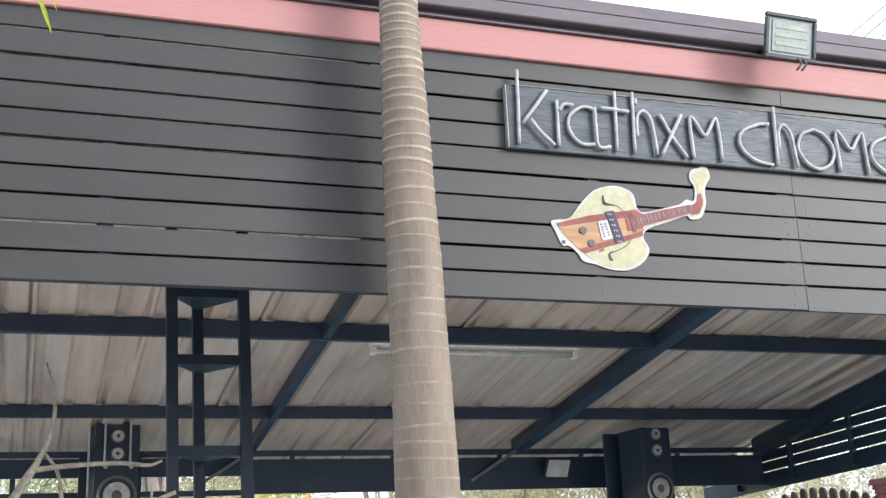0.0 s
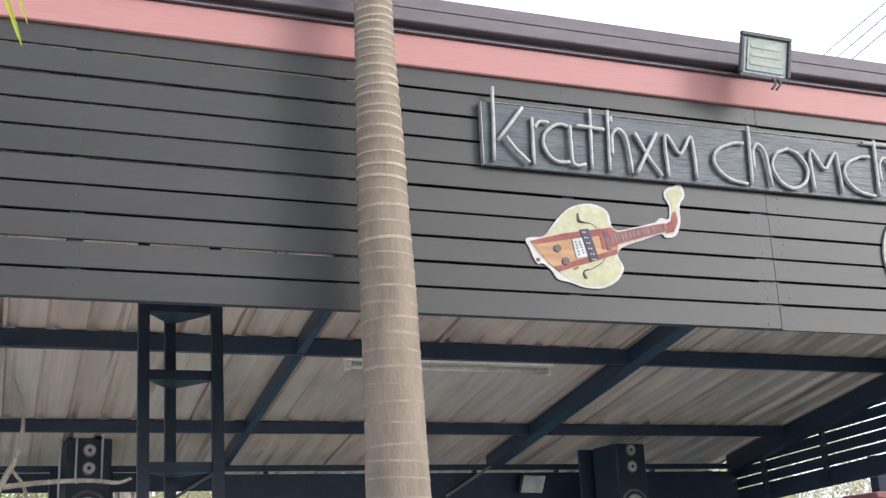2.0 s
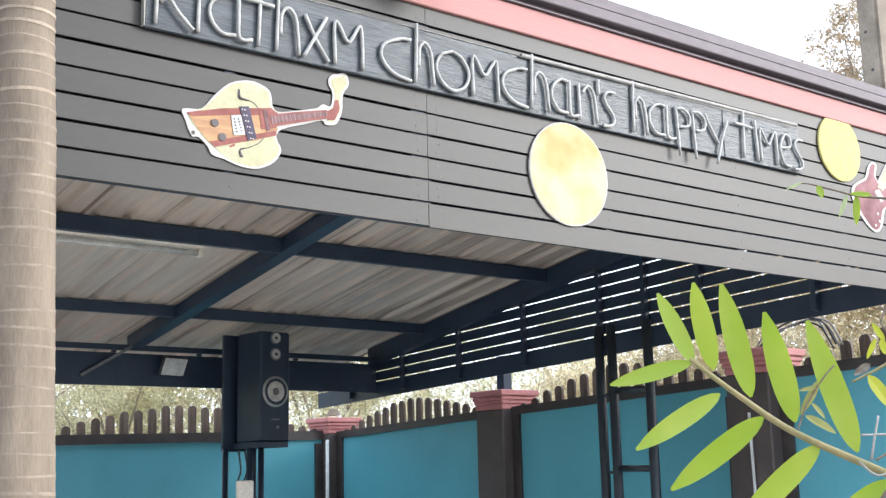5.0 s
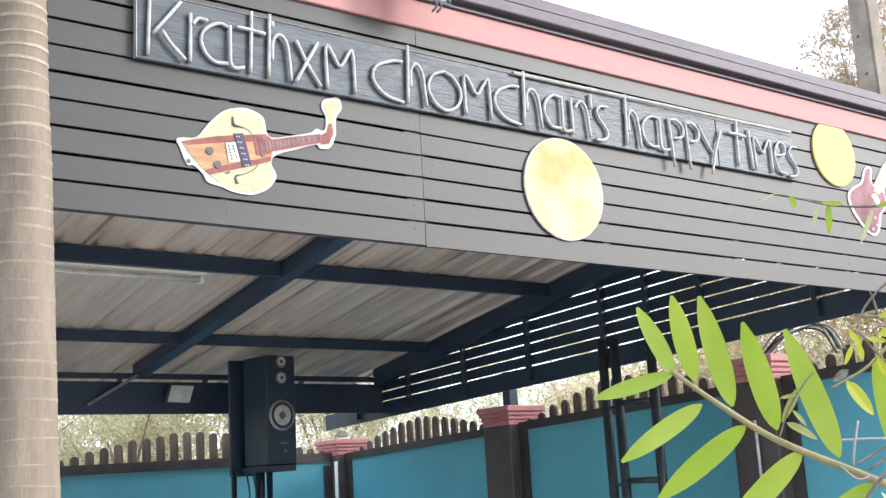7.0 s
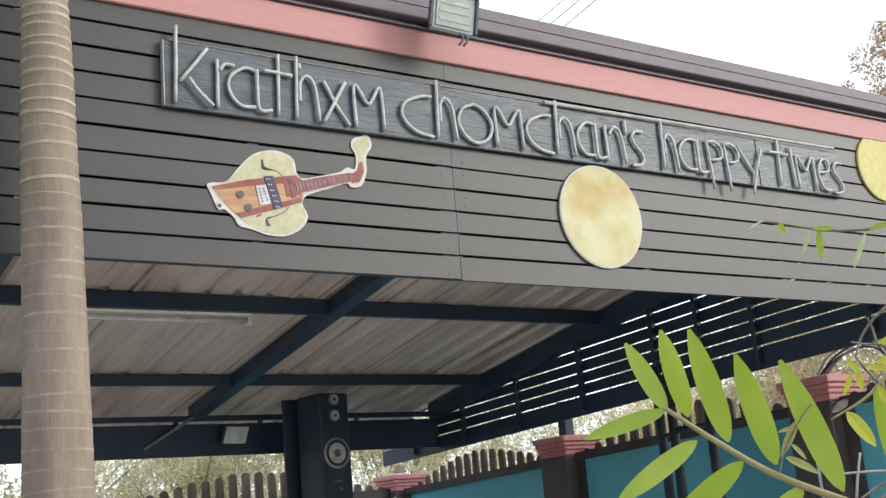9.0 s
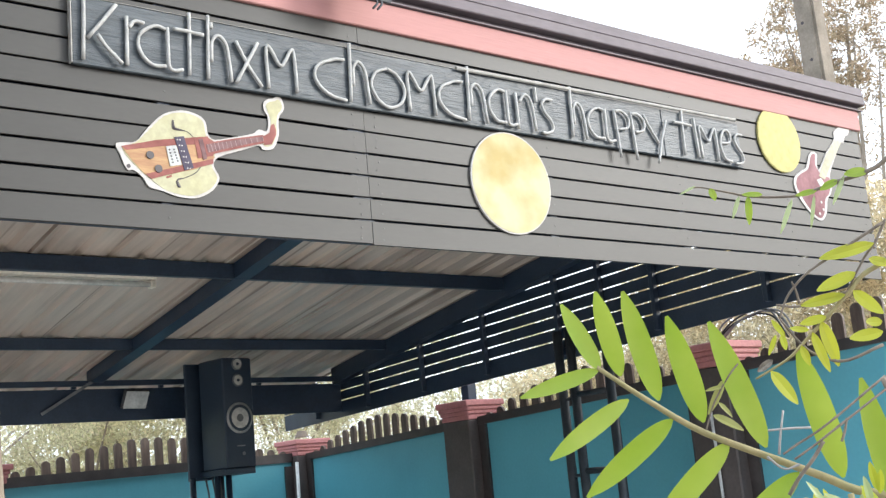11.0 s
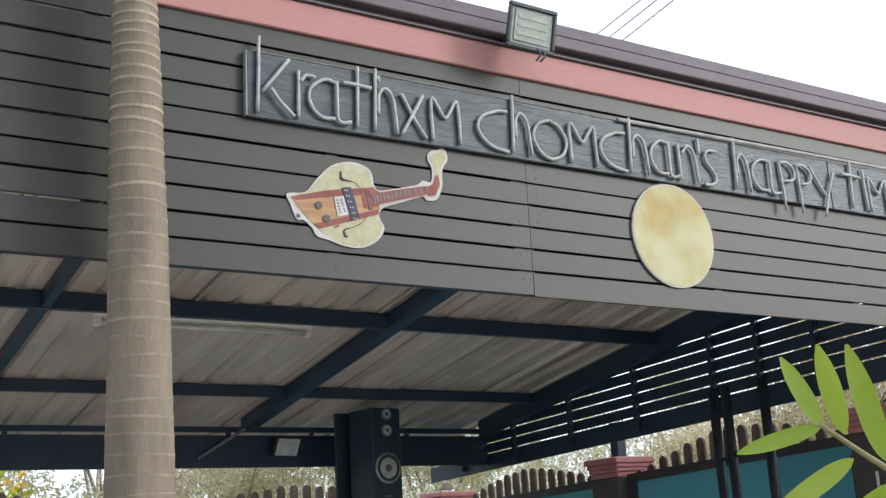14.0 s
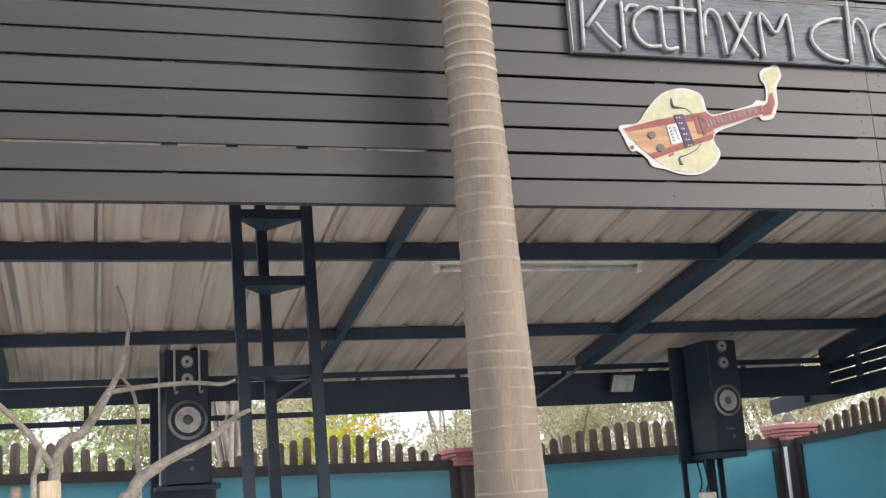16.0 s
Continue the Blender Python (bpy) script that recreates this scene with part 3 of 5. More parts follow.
part("knob", disc(bmesh.new(), (5.3, 8.3, wall_z(5.3, 8.3) + 0.145), (0, 0, 1), 0.06, 0.05, 16, 0.035), M_POLE, knob)
pipe = thing("drain_pipe", (5.12, 8.12, 0), "thin white plastic pipe down the wall pillar", "pipe")
part("pipe_run", tube(bmesh.new(), [(5.13, 8.13, 0), (5.13, 8.13, 1.86)], 0.014, 10), M_PIPE, pipe, smooth=True)
pipe2 = thing("drain_pipe", (5.14, 3.94, 0), "thin white plastic pipe down the wall pillar", "pipe")
part("pipe_run", tube(bmesh.new(), [(5.14, 3.94, 0), (5.14, 3.96, 1.86)], 0.008, 10), M_PIPE, pipe2, smooth=True)

# ------------------------------------------------------------------ truss post
tower = thing("truss_post", (0.64, 4.29, 0), "dark three-legged steel truss post holding the roof", "post")
LEAN = 0.024
TP = [(0.505, 4.29), (0.630, 4.51), (0.772, 4.29)]


def lean(x, y, z):
    return (x - LEAN * (z - 1.2) + 0.006, y, z)


for x, y in TP:
    bm = bmesh.new()
    beam(bm, lean(x, y, 0), lean(x, y, roof_z(y) - 0.001), 0.040, 0.040, up=(0, 1, 0))
    part("leg", bm, M_TRUSS, tower)
for z in (0.6, 0.95, 1.3, 1.62, 2.10, 2.435, 2.69):
    bm = bmesh.new()
    lo = [bm.verts.new(lean(x, y, z - 0.018)) for x, y in TP]
    hi = [bm.verts.new(lean(x, y, z + 0.018)) for x, y in TP]
    bm.faces.new(lo), bm.faces.new(hi[::-1])
    for i in range(3):
        bm.faces.new((lo[i], hi[i], hi[(i + 1) % 3], lo[(i + 1) % 3]))
    bmesh.ops.recalc_face_normals(bm, faces=bm.faces[:])
    part("gusset_plate", bm, M_TRUSS, tower)


# ------------------------------------------------------------------ loudspeakers
def loudspeaker(x, y, z0, turn, w, d, h, woofer_z, mid_z, tweet_z, woofer_r, label):
    """A tall three-way cabinet; (x, y): the middle of its front, turn: degrees its front is turned from facing -y."""
    sp = thing("loudspeaker", (x, y, z0), label, "speaker", "loudspeakers")
    m = pose(x, y, z0, 0, 0, turn)
    n = m.to_3x3() @ Vector((0, 1, 0))

    def at(u, v, q=0.0):
        return m @ Vector((u, q, v))

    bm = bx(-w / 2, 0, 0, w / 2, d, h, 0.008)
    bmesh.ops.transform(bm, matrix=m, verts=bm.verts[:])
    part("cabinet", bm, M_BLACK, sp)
    for z, r, kind in ((woofer_z, woofer_r, "woofer"), (mid_z, 0.040, "midrange"), (tweet_z, 0.040, "tweeter")):
        dr = part(kind, disc(bmesh.new(), at(0, z, -0.006), n, r, 0.010), M_RING if kind == "woofer" else M_GREYMET, sp, "driver with a pale metal rim", True)
        bm = disc(bmesh.new(), at(0, z, -0.0072), n, r * 0.85, 0.001)
        part("surround", bm, M_BLACK, dr)
        bm = disc(bmesh.new(), at(0, z, -0.0085), n, r * (0.66 if kind == "woofer" else 0.8), 0.001)
        part("cone", bm, M_DOME, dr)
        bm = disc(bmesh.new(), at(0, z, -0.016), n, r * 0.18, 0.008, 20, r * 0.26)
        part("dome", bm, M_CONE if kind == "woofer" else M_BLACK, dr)
    bm = bx(-0.03, -0.004, 0.135, 0.03, 0.0, 0.143, 0.0)
    bmesh.ops.transform(bm, matrix=m, verts=bm.verts[:])
    part("badge", bm, M_GREYMET, sp)
    part("badge", disc(bmesh.new(), at(0.02, 0.09, -0.002), n, 0.012, 0.002, 16), M_GREYMET, sp)
    return sp


loudspeaker(3.795, 6.62, 1.80, 6, 0.225, 0.27, 0.70, 0.315, 0.555, 0.66, 0.099, "tall black three-way loudspeaker on a pole stand")
loudspeaker(0.483, 6.90, 1.79, 4, 0.248, 0.27, 0.77, 0.365, 0.60, 0.70, 0.113, "tall black three-way loudspeaker in a grey bracket on a post")

stand = thing("speaker_stand", (3.7, 6.8, 0), "black steel tube stand with cables under the loudspeaker", "stand")
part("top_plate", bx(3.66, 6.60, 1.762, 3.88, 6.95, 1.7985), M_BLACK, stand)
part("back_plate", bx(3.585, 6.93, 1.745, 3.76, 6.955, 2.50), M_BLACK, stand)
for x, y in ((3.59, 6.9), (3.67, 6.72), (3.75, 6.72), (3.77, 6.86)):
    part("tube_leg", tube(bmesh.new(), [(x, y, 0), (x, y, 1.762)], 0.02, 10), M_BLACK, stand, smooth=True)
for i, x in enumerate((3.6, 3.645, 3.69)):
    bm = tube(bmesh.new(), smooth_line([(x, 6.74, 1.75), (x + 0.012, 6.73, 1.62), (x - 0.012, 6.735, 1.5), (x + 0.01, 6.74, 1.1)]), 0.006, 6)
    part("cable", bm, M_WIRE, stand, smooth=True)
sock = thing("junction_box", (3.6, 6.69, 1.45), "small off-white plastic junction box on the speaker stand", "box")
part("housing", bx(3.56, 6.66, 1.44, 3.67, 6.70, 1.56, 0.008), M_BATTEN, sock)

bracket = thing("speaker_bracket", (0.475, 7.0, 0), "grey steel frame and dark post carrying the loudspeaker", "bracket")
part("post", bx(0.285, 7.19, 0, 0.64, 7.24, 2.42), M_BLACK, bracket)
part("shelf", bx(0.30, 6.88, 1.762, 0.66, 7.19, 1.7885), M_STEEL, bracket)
for x in (0.318, 0.405, 0.545):
    z0 = 1.79 if x < 0.35 else 2.33
    part("upright", bx(x, 6.872, z0, x + 0.012, 6.89, 2.585), M_ZINC, bracket)
    if z0 > 2:                            # the hooked lower end
        part("hook", tube(bmesh.new(), smooth_line([(x + 0.006, 6.88, 2.331), (x + 0.006, 6.872, 2.312), (x + 0.014, 6.866, 2.306), (x + 0.022, 6.862, 2.318)], 4), 0.006, 6), M_ZINC, bracket, smooth=True)
part("crossbar", bx(0.318, 6.872, 2.586, 0.56, 6.89, 2.598), M_ZINC, bracket)

# ------------------------------------------------------------------ lamps
tl = thing("fluorescent_lamp", (2.1, 5.38, 2.72), "white enamel batten lamp with a single unlit tube", "lamp")
LY = 5.38
bm = bmesh.new()
prof = [(-0.030, 2.728), (0.030, 2.728), (0.034, 2.740), (0.034, 2.777), (-0.034, 2.777), (-0.034, 2.740)]
ends = [[bm.verts.new((x, LY + q, z)) for q, z in prof] for x in (1.553, 2.664)]
for i in range(6):
    bm.faces.new((ends[0][i], ends[1][i], ends[1][(i + 1) % 6], ends[0][(i + 1) % 6]))
bm.faces.new(ends[0]), bm.faces.new(ends[1])
bmesh.ops.recalc_face_normals(bm, faces=bm.faces[:])
part("batten", bm, M_BATTEN, tl)
for x in (1.556, 2.638):
    part("lamp_holder", bx(x, LY - 0.024, 2.687, x + 0.024, LY + 0.024, 2.7245, 0.003), M_BATTEN, tl)
part("tube", tube(bmesh.new(), [(1.58, LY, 2.706), (2.638, LY, 2.706)], 0.0145, 10), M_TUBE, tl, smooth=True)
part("hanger", bx(2.1, LY - 0.01, 2.7775, 2.13, LY + 0.01, roof_z(LY) + 0.004, 0.0), M_BATTEN, tl)

fl2 = thing("wall_floodlight", (3.36, 7.2, 2.3), "small pale square floodlight on the back board", "lamp")
m = pose(3.345, 7.16, 2.302, 24, 0, 14)
for nm, b6, mt in (("housing", (-0.092, 0.0, -0.062, 0.092, 0.03, 0.062), M_LAMPBODY), ("face", (-0.090, -0.006, -0.058, 0.090, -0.0005, 0.058), M_PIPE)):
    bm = bx(*b6, 0.004)
    bmesh.ops.transform(bm, matrix=m, verts=bm.verts[:])
    part(nm, bm, mt, fl2)
part("arm", bx(3.30, 7.19, 2.355, 3.42, 7.248, 2.366, 0.002), M_STEEL, fl2)

fl = thing("floodlight", (2.222, 2.8, 3.217), "square LED floodlight in a black frame under the roof edge", "lamp")
m = pose(2.222, 2.795, 3.217, 12, 3, -3)


def lamp_part(nm, b6, mt, bev=0.004, parent=None):
    bm = bx(*b6, bev)
    bmesh.ops.transform(bm, matrix=m, verts=bm.verts[:])
    return part(nm, bm, mt, parent or fl)


lamp_part("housing", (-0.080, 0.0, -0.066, 0.080, 0.018, 0.066), M_LAMPBODY, 0.006)
for b6 in ((-0.092, -0.012, 0.060, 0.092, 0.004, 0.074), (-0.092, -0.012, -0.074, 0.092, 0.004, -0.060), (-0.092, -0.012, -0.0595, -0.079, 0.004, 0.0595), (0.079, -0.012, -0.0595, 0.092, 0.004, 0.0595)):
    lamp_part("bezel", b6, M_LAMPBODY, 0.003)
lamp_part("reflector", (-0.0785, -0.004, -0.0595, 0.0785, -0.0005, 0.0595), M_LAMPGREY, 0.0)
lamp_part("glass", (-0.068, -0.0075, -0.051, 0.068, -0.0045, 0.053), M_LAMPGLASS, 0.002)
for z in (-0.025, 0.003, 0.03):
    lamp_part("led_strip", (-0.056, -0.0095, z - 0.006, 0.056, -0.0078, z + 0.006), M_LED, 0.0)
for x in (-0.03, 0.03):
    lamp_part("fin", (x - 0.004, 0.0355, -0.05, x + 0.004, 0.05, 0.05), M_LAMPBODY, 0.0)
part("arm", bx(2.197, 2.81, 3.222, 2.247, 2.9355, 3.231, 0.002), M_LAMPBODY, fl)
for dx in (0.0, 0.018):
    part("cable_tail", tube(bmesh.new(), smooth_line([(2.242 + dx, 2.80, 3.155), (2.249 + dx, 2.79, 3.130), (2.239 + dx, 2.79, 3.115), (2.232 + dx, 2.795, 3.107)]), 0.004, 6), M_WIRE, fl, smooth=True)

# ------------------------------------------------------------------ sign with stick letters
sign = thing("sign", (2.78, 2.93, 2.815), "long dark carved wooden sign with raised letters of bare sticks", "sign")
SIGN_Y = 2.918
for x0, x1 in ((1.283, 3.758), (3.760, 4.272)):
    part("plank", bx(x0, SIGN_Y + 0.004, 2.812, x1, 2.9385, 3.012 + random.uniform(-0.003, 0.003), 0.003), M_SIGN, sign)
part("edge_strip", bx(1.279, SIGN_Y + 0.0, 2.814, 1.2825, 2.938, 3.012, 0.0), M_STRIP, sign)
part("edge_strip", bx(1.30, SIGN_Y + 0.003, 3.0148, 2.0, SIGN_Y + 0.018, 3.0160, 0.0), M_STRIP, sign)
part("edge_strip", bx(2.16, SIGN_Y + 0.003, 3.0148, 2.66, SIGN_Y + 0.018, 3.0160, 0.0), M_STRIP, sign)
part("edge_strip", tube(bmesh.new(), [(2.665, SIGN_Y - 0.004, 3.014), (3.4, SIGN_Y - 0.004, 3.020), (4.25, SIGN_Y - 0.004, 3.026)], 0.0072, 8), M_STRIP, sign, "pale peeled stick")
B0, XH = 2.826, 2.962
UP = XH - B0
# strokes of each letter: across its width (0 to 1) and up (0: foot line, 1: top of a small letter)
GLYPH = {}
GLYPH["k"] = [[(0.06, 1.72), (0.0, 0)], [(0.9, 1.3), (0.1, 0.45)], [(0.35, 0.56), (0.62, 0.3), (1, 0)]]
GLYPH["r"] = [[(0.06, 1.1), (0, 0)], [(0.15, 0.85), (0.45, 1.0), (1, 1.0)]]
GLYPH["a"] = [[(0.70, 0.95), (0.4, 1.0), (0.06, 0.75), (0.04, 0.4), (0.28, 0.12), (0.62, 0.12)], [(0.68, 1.0), (0.68, 0.5), (0.68, 0.14), (0.8, 0.05), (1.0, 0.1)]]
GLYPH["t"] = [[(0.55, 1.45), (0.48, 0)], [(0, 1.0), (0.5, 1.0), (1, 0.98)]]
GLYPH["h"] = [[(0.1, 1.48), (0, 0)], [(0.16, 0.4), (0.2, 0.85), (0.5, 1.03), (0.85, 0.8), (1, 0)]]
GLYPH["x"] = [[(0.08, 1.0), (0.5, 0.48), (1, 0)], [(0.9, 1.04), (0.45, 0.5), (0, 0)]]
GLYPH["m"] = [[(0.02, 0), (0, 0.9), (0.12, 1.0), (0.38, 0.66), (0.52, 0.6), (0.66, 0.75), (0.88, 1.02), (0.97, 0.9), (1, 0)]]
GLYPH["c"] = [[(1, 1.03), (0.6, 0.98), (0.1, 0.75), (0.03, 0.42), (0.4, 0.1), (1, 0)]]
GLYPH["o"] = [[(0.5, 1.0), (0.15, 0.85), (0.0, 0.5), (0.22, 0.12), (0.55, 0.0), (0.9, 0.2), (1, 0.55), (0.8, 0.88), (0.5, 1.0)]]
GLYPH["n"] = [[(0.02, 1.0), (0.04, 0)], [(0.18, 0.75), (0.5, 0.98), (0.85, 0.8), (1, 0)]]
GLYPH["'"] = [[(0.4, 1.25), (0.5, 0.85)]]
GLYPH["s"] = [[(1, 0.98), (0.55, 0.98), (0.2, 0.82), (0.35, 0.6), (0.8, 0.35), (0.85, 0.12), (0.45, 0.0), (0, 0.0)]]
GLYPH["p"] = [[(0.05, 1.06), (0.2, -0.38)], [(0.06, 1.0), (0.5, 1.03), (0.95, 0.85), (0.85, 0.55), (0.2, 0.46)]]
GLYPH["y"] = [[(0, 1.05), (0.3, 0.6), (0.58, 0.25)], [(1, 1.0), (0.7, 0.35), (0.44, -0.38)]]
GLYPH["i"] = [[(0.2, 1.25), (0.8, 0)]]
GLYPH["e"] = [[(0.05, 0.6), (0.5, 0.62), (0.88, 0.72), (0.85, 0.98), (0.5, 1.05), (0.15, 0.8), (0.05, 0.45), (0.3, 0.1), (0.8, 0.03)]]
WORDS = [("k", 1.311, 0.111), ("r", 1.438, 0.055), ("a", 1.472, 0.137), ("t", 1.585, 0.097), ("h", 1.692, 0.076), ("x", 1.782, 0.092), ("m", 1.895, 0.104),
         ("c", 2.068, 0.118), ("h", 2.204, 0.072), ("o", 2.289, 0.136), ("m", 2.442, 0.113), ("c", 2.573, 0.115), ("h", 2.706, 0.081), ("a", 2.802, 0.128), ("n", 2.937, 0.088),
         ("'", 3.035, 0.012), ("s", 3.055, 0.07), ("h", 3.219, 0.073), ("a", 3.307, 0.145), ("p", 3.46, 0.084), ("p", 3.556, 0.08), ("y", 3.638, 0.133),
         ("t", 3.818, 0.114), ("i", 3.952, 0.016), ("m", 3.985, 0.112), ("e", 4.117, 0.085), ("s", 4.208, 0.07)]
for ch, x0, w in WORDS:
    bm = bmesh.new()
    for s, stroke in enumerate(GLYPH[ch]):
        pts = [Vector((x0 + u * w, SIGN_Y - 0.005 - 0.003 * s, B0 + v * UP)) for u, v in stroke]
        line = smooth_line(pts, 5) if len(pts) > 2 else [pts[0].lerp(pts[1], q / 5) for q in range(6)]
        line = [q + Vector((noise.noise(q * 40) * 0.0012, 0, noise.noise(q * 37 + Vector((5, 0, 0))) * 0.0012)) for q in line]
        tube(bm, line, [0.0059 + 0.0011 * noise.noise(q * 60) for q in line], 7)
    part("letter", bm, M_STICK, sign, smooth=True)

part("stub", tube(bmesh.new(), [(1.7085, SIGN_Y - 0.006, 2.986), (1.707, SIGN_Y - 0.006, 3.005)], 0.0068, 8), M_STICK, sign, "short cut end of a stick", True)

# ------------------------------------------------------------------ moons and cut-out guitars
for name, cx, cz, rx, rz, mt, lab in (("moon_disc", 2.893, 2.621, 0.189, 0.187, M_MOON, "round cut-out board printed as a mottled yellow full moon"),
                                      ("yellow_disc", 4.588, 2.981, 0.157, 0.152, M_MOON2, "plain yellow round cut-out board on the fascia")):
    md = thing(name, (cx, 2.93, cz), lab, "wall decoration")
    part("backing", plate(bmesh.new(), [(cx + rx * 1.012 * math.cos(a * math.pi / 32), cz + rz * 1.012 * math.sin(a * math.pi / 32)) for a in range(64)], 2.931, 2.9385), M_WHITE if name == "moon_disc" else M_MOON2, md)
    part("printed_face", plate(bmesh.new(), [(cx + rx * 0.985 * math.cos(a * math.pi / 32), cz + rz * 0.985 * math.sin(a * math.pi / 32)) for a in range(64)], 2.9297, 2.9308), mt, md)

g1 = thing("guitar_cutout", (1.65, 2.93, 2.46), "cut-out board printed with a cream and red electric guitar", "wall decoration")
OUT = [(1.405, 2.598), (1.428, 2.606), (1.466, 2.613), (1.502, 2.656), (1.552, 2.704), (1.614, 2.724), (1.662, 2.717), (1.686, 2.699), (1.693, 2.661), (1.714, 2.646), (1.779, 2.662), (1.845, 2.681), (1.866, 2.697), (1.893, 2.694), (1.901, 2.722), (1.899, 2.745), (1.888, 2.763), (1.888, 2.784), (1.903, 2.799), (1.922, 2.804), (1.940, 2.813), (1.955, 2.805), (1.961, 2.776), (1.942, 2.748), (1.937, 2.722), (1.936, 2.688), (1.915, 2.643), (1.877, 2.634), (1.862, 2.645), (1.796, 2.621), (1.724, 2.594), (1.706, 2.566), (1.723, 2.529), (1.699, 2.490), (1.654, 2.465), (1.617, 2.460), (1.576, 2.464), (1.541, 2.475), (1.500, 2.483), (1.484, 2.507), (1.456, 2.528), (1.439, 2.526), (1.426, 2.547), (1.418, 2.568)]
BODY = [(1.465, 2.610), (1.505, 2.650), (1.555, 2.699), (1.613, 2.717), (1.659, 2.710), (1.679, 2.695), (1.686, 2.656), (1.711, 2.638), (1.711, 2.595), (1.698, 2.566), (1.715, 2.529), (1.693, 2.495), (1.651, 2.472), (1.618, 2.467), (1.579, 2.471), (1.544, 2.481), (1.507, 2.504), (1.468, 2.534), (1.424, 2.586)]
part("backing", plate(bmesh.new(), smooth_loop(OUT, 3), 2.925, 2.932), M_WHITE, g1)
part("body_print", plate(bmesh.new(), smooth_loop(BODY, 3), 2.9235, 2.9248), M_CREAM, g1, "cream guitar body")
part("wood_panel", plate(bmesh.new(), [(1.423, 2.590), (1.471, 2.603), (1.664, 2.641), (1.711, 2.590), (1.647, 2.549), (1.504, 2.509), (1.487, 2.519), (1.454, 2.552)], 2.922, 2.9233), M_WOODP, g1, "orange wood panel")
part("stripe", plate(bmesh.new(), [(1.419, 2.593), (1.530, 2.624), (1.690, 2.653), (1.698, 2.632), (1.529, 2.604), (1.436, 2.584)], 2.9205, 2.9218), M_REDP, g1, "red-brown stripe")
part("stripe", plate(bmesh.new(), [(1.490, 2.519), (1.586, 2.550), (1.705, 2.586), (1.704, 2.571), (1.597, 2.536), (1.507, 2.506)], 2.9205, 2.9218), M_REDP, g1, "red-brown stripe")
part("heel", plate(bmesh.new(), [(1.646, 2.636), (1.690, 2.649), (1.714, 2.637), (1.705, 2.595), (1.655, 2.582)], 2.9195, 2.9203), M_REDP, g1)
part("neck_edge", plate(bmesh.new(), [(1.676, 2.630), (1.779, 2.657), (1.878, 2.680), (1.880, 2.654), (1.776, 2.623), (1.684, 2.594)], 2.9186, 2.9194), M_REDP, g1, "red neck edge")
neck = part("neck", plate(bmesh.new(), [(1.682, 2.627), (1.778, 2.652), (1.874, 2.674), (1.877, 2.660), (1.777, 2.631), (1.688, 2.602)], 2.9172, 2.9184), M_NECK, g1, "dark fretted neck")
for i in range(13):
    f = (1 - 0.94 ** i) / (1 - 0.94 ** 12)
    a, b, c, d = [(1.874, 2.674), (1.877, 2.660), (1.686, 2.628), (1.692, 2.604)]
    lo = (b[0] + (d[0] - b[0]) * f, b[1] + (d[1] - b[1]) * f)
    hi = (a[0] + (c[0] - a[0]) * f, a[1] + (c[1] - a[1]) * f)
    part("fret", plate(bmesh.new(), [lo, (lo[0] + 0.0016, lo[1]), (hi[0] + 0.0016, hi[1]), hi], 2.9163, 2.9171), M_FRET, neck)
part("scroll", plate(bmesh.new(), smooth_loop([(1.907, 2.745), (1.897, 2.768), (1.898, 2.781), (1.910, 2.791), (1.926, 2.795), (1.940, 2.802), (1.949, 2.797), (1.952, 2.775), (1.935, 2.752), (1.929, 2.722), (1.927, 2.690), (1.909, 2.652), (1.881, 2.646), (1.877, 2.673), (1.902, 2.692), (1.909, 2.720)], 4), 2.9235, 2.9247), M_CREAM, g1, "cream scroll head")
part("head_shade", plate(bmesh.new(), [(1.878, 2.676), (1.902, 2.690), (1.909, 2.716), (1.920, 2.722), (1.926, 2.700), (1.925, 2.686), (1.908, 2.654), (1.881, 2.648)], 2.9222, 2.9233), M_REDP, g1)
part("pickup", plate(bmesh.new(), [(1.582, 2.638), (1.612, 2.644), (1.639, 2.551), (1.610, 2.540)], 2.917, 2.9203), M_PURPLE, g1, "dark purple pickup")
part("bridge", plate(bmesh.new(), [(1.555, 2.607), (1.587, 2.614), (1.602, 2.557), (1.565, 2.549)], 2.918, 2.9203), M_SILVER, g1, "silver bridge")
part("heel_plate", plate(bmesh.new(), [(1.658, 2.640), (1.672, 2.643), (1.684, 2.584), (1.672, 2.579)], 2.9176, 2.9193), M_NECK, g1)
for u, v, r in [(1.505, 2.576, 0.0115), (1.529, 2.538, 0.0115)]:
    part("knob", disc(bmesh.new(), (u, 2.916, v), (0, 1, 0), r, 0.005, 16), M_DARKP, g1)
for line in ([(1.581, 2.690), (1.583, 2.667), (1.598, 2.663), (1.625, 2.660), (1.643, 2.646)], [(1.584, 2.507), (1.592, 2.490), (1.587, 2.510), (1.615, 2.521), (1.646, 2.538), (1.662, 2.556)]):
    pts = smooth_line([(u, 2.9235, v) for u, v in line], 5)
    part("sound_hole", tube(bmesh.new(), pts, [0.0062 - 0.0048 * min(1, abs(i - 5) / 9) for i in range(len(pts))], 5), M_DARKP, g1)
for i in range(5):
    for a, b in ([(1.565, 2.598), (1.574, 2.561)], [(1.579, 2.600), (1.589, 2.567)]):
        f = i / 4
        part("saddle", disc(bmesh.new(), (a[0] + (b[0] - a[0]) * f, 2.9172, a[1] + (b[1] - a[1]) * f), (0, 1, 0), 0.003, 0.0014, 6), M_DARKP, g1)
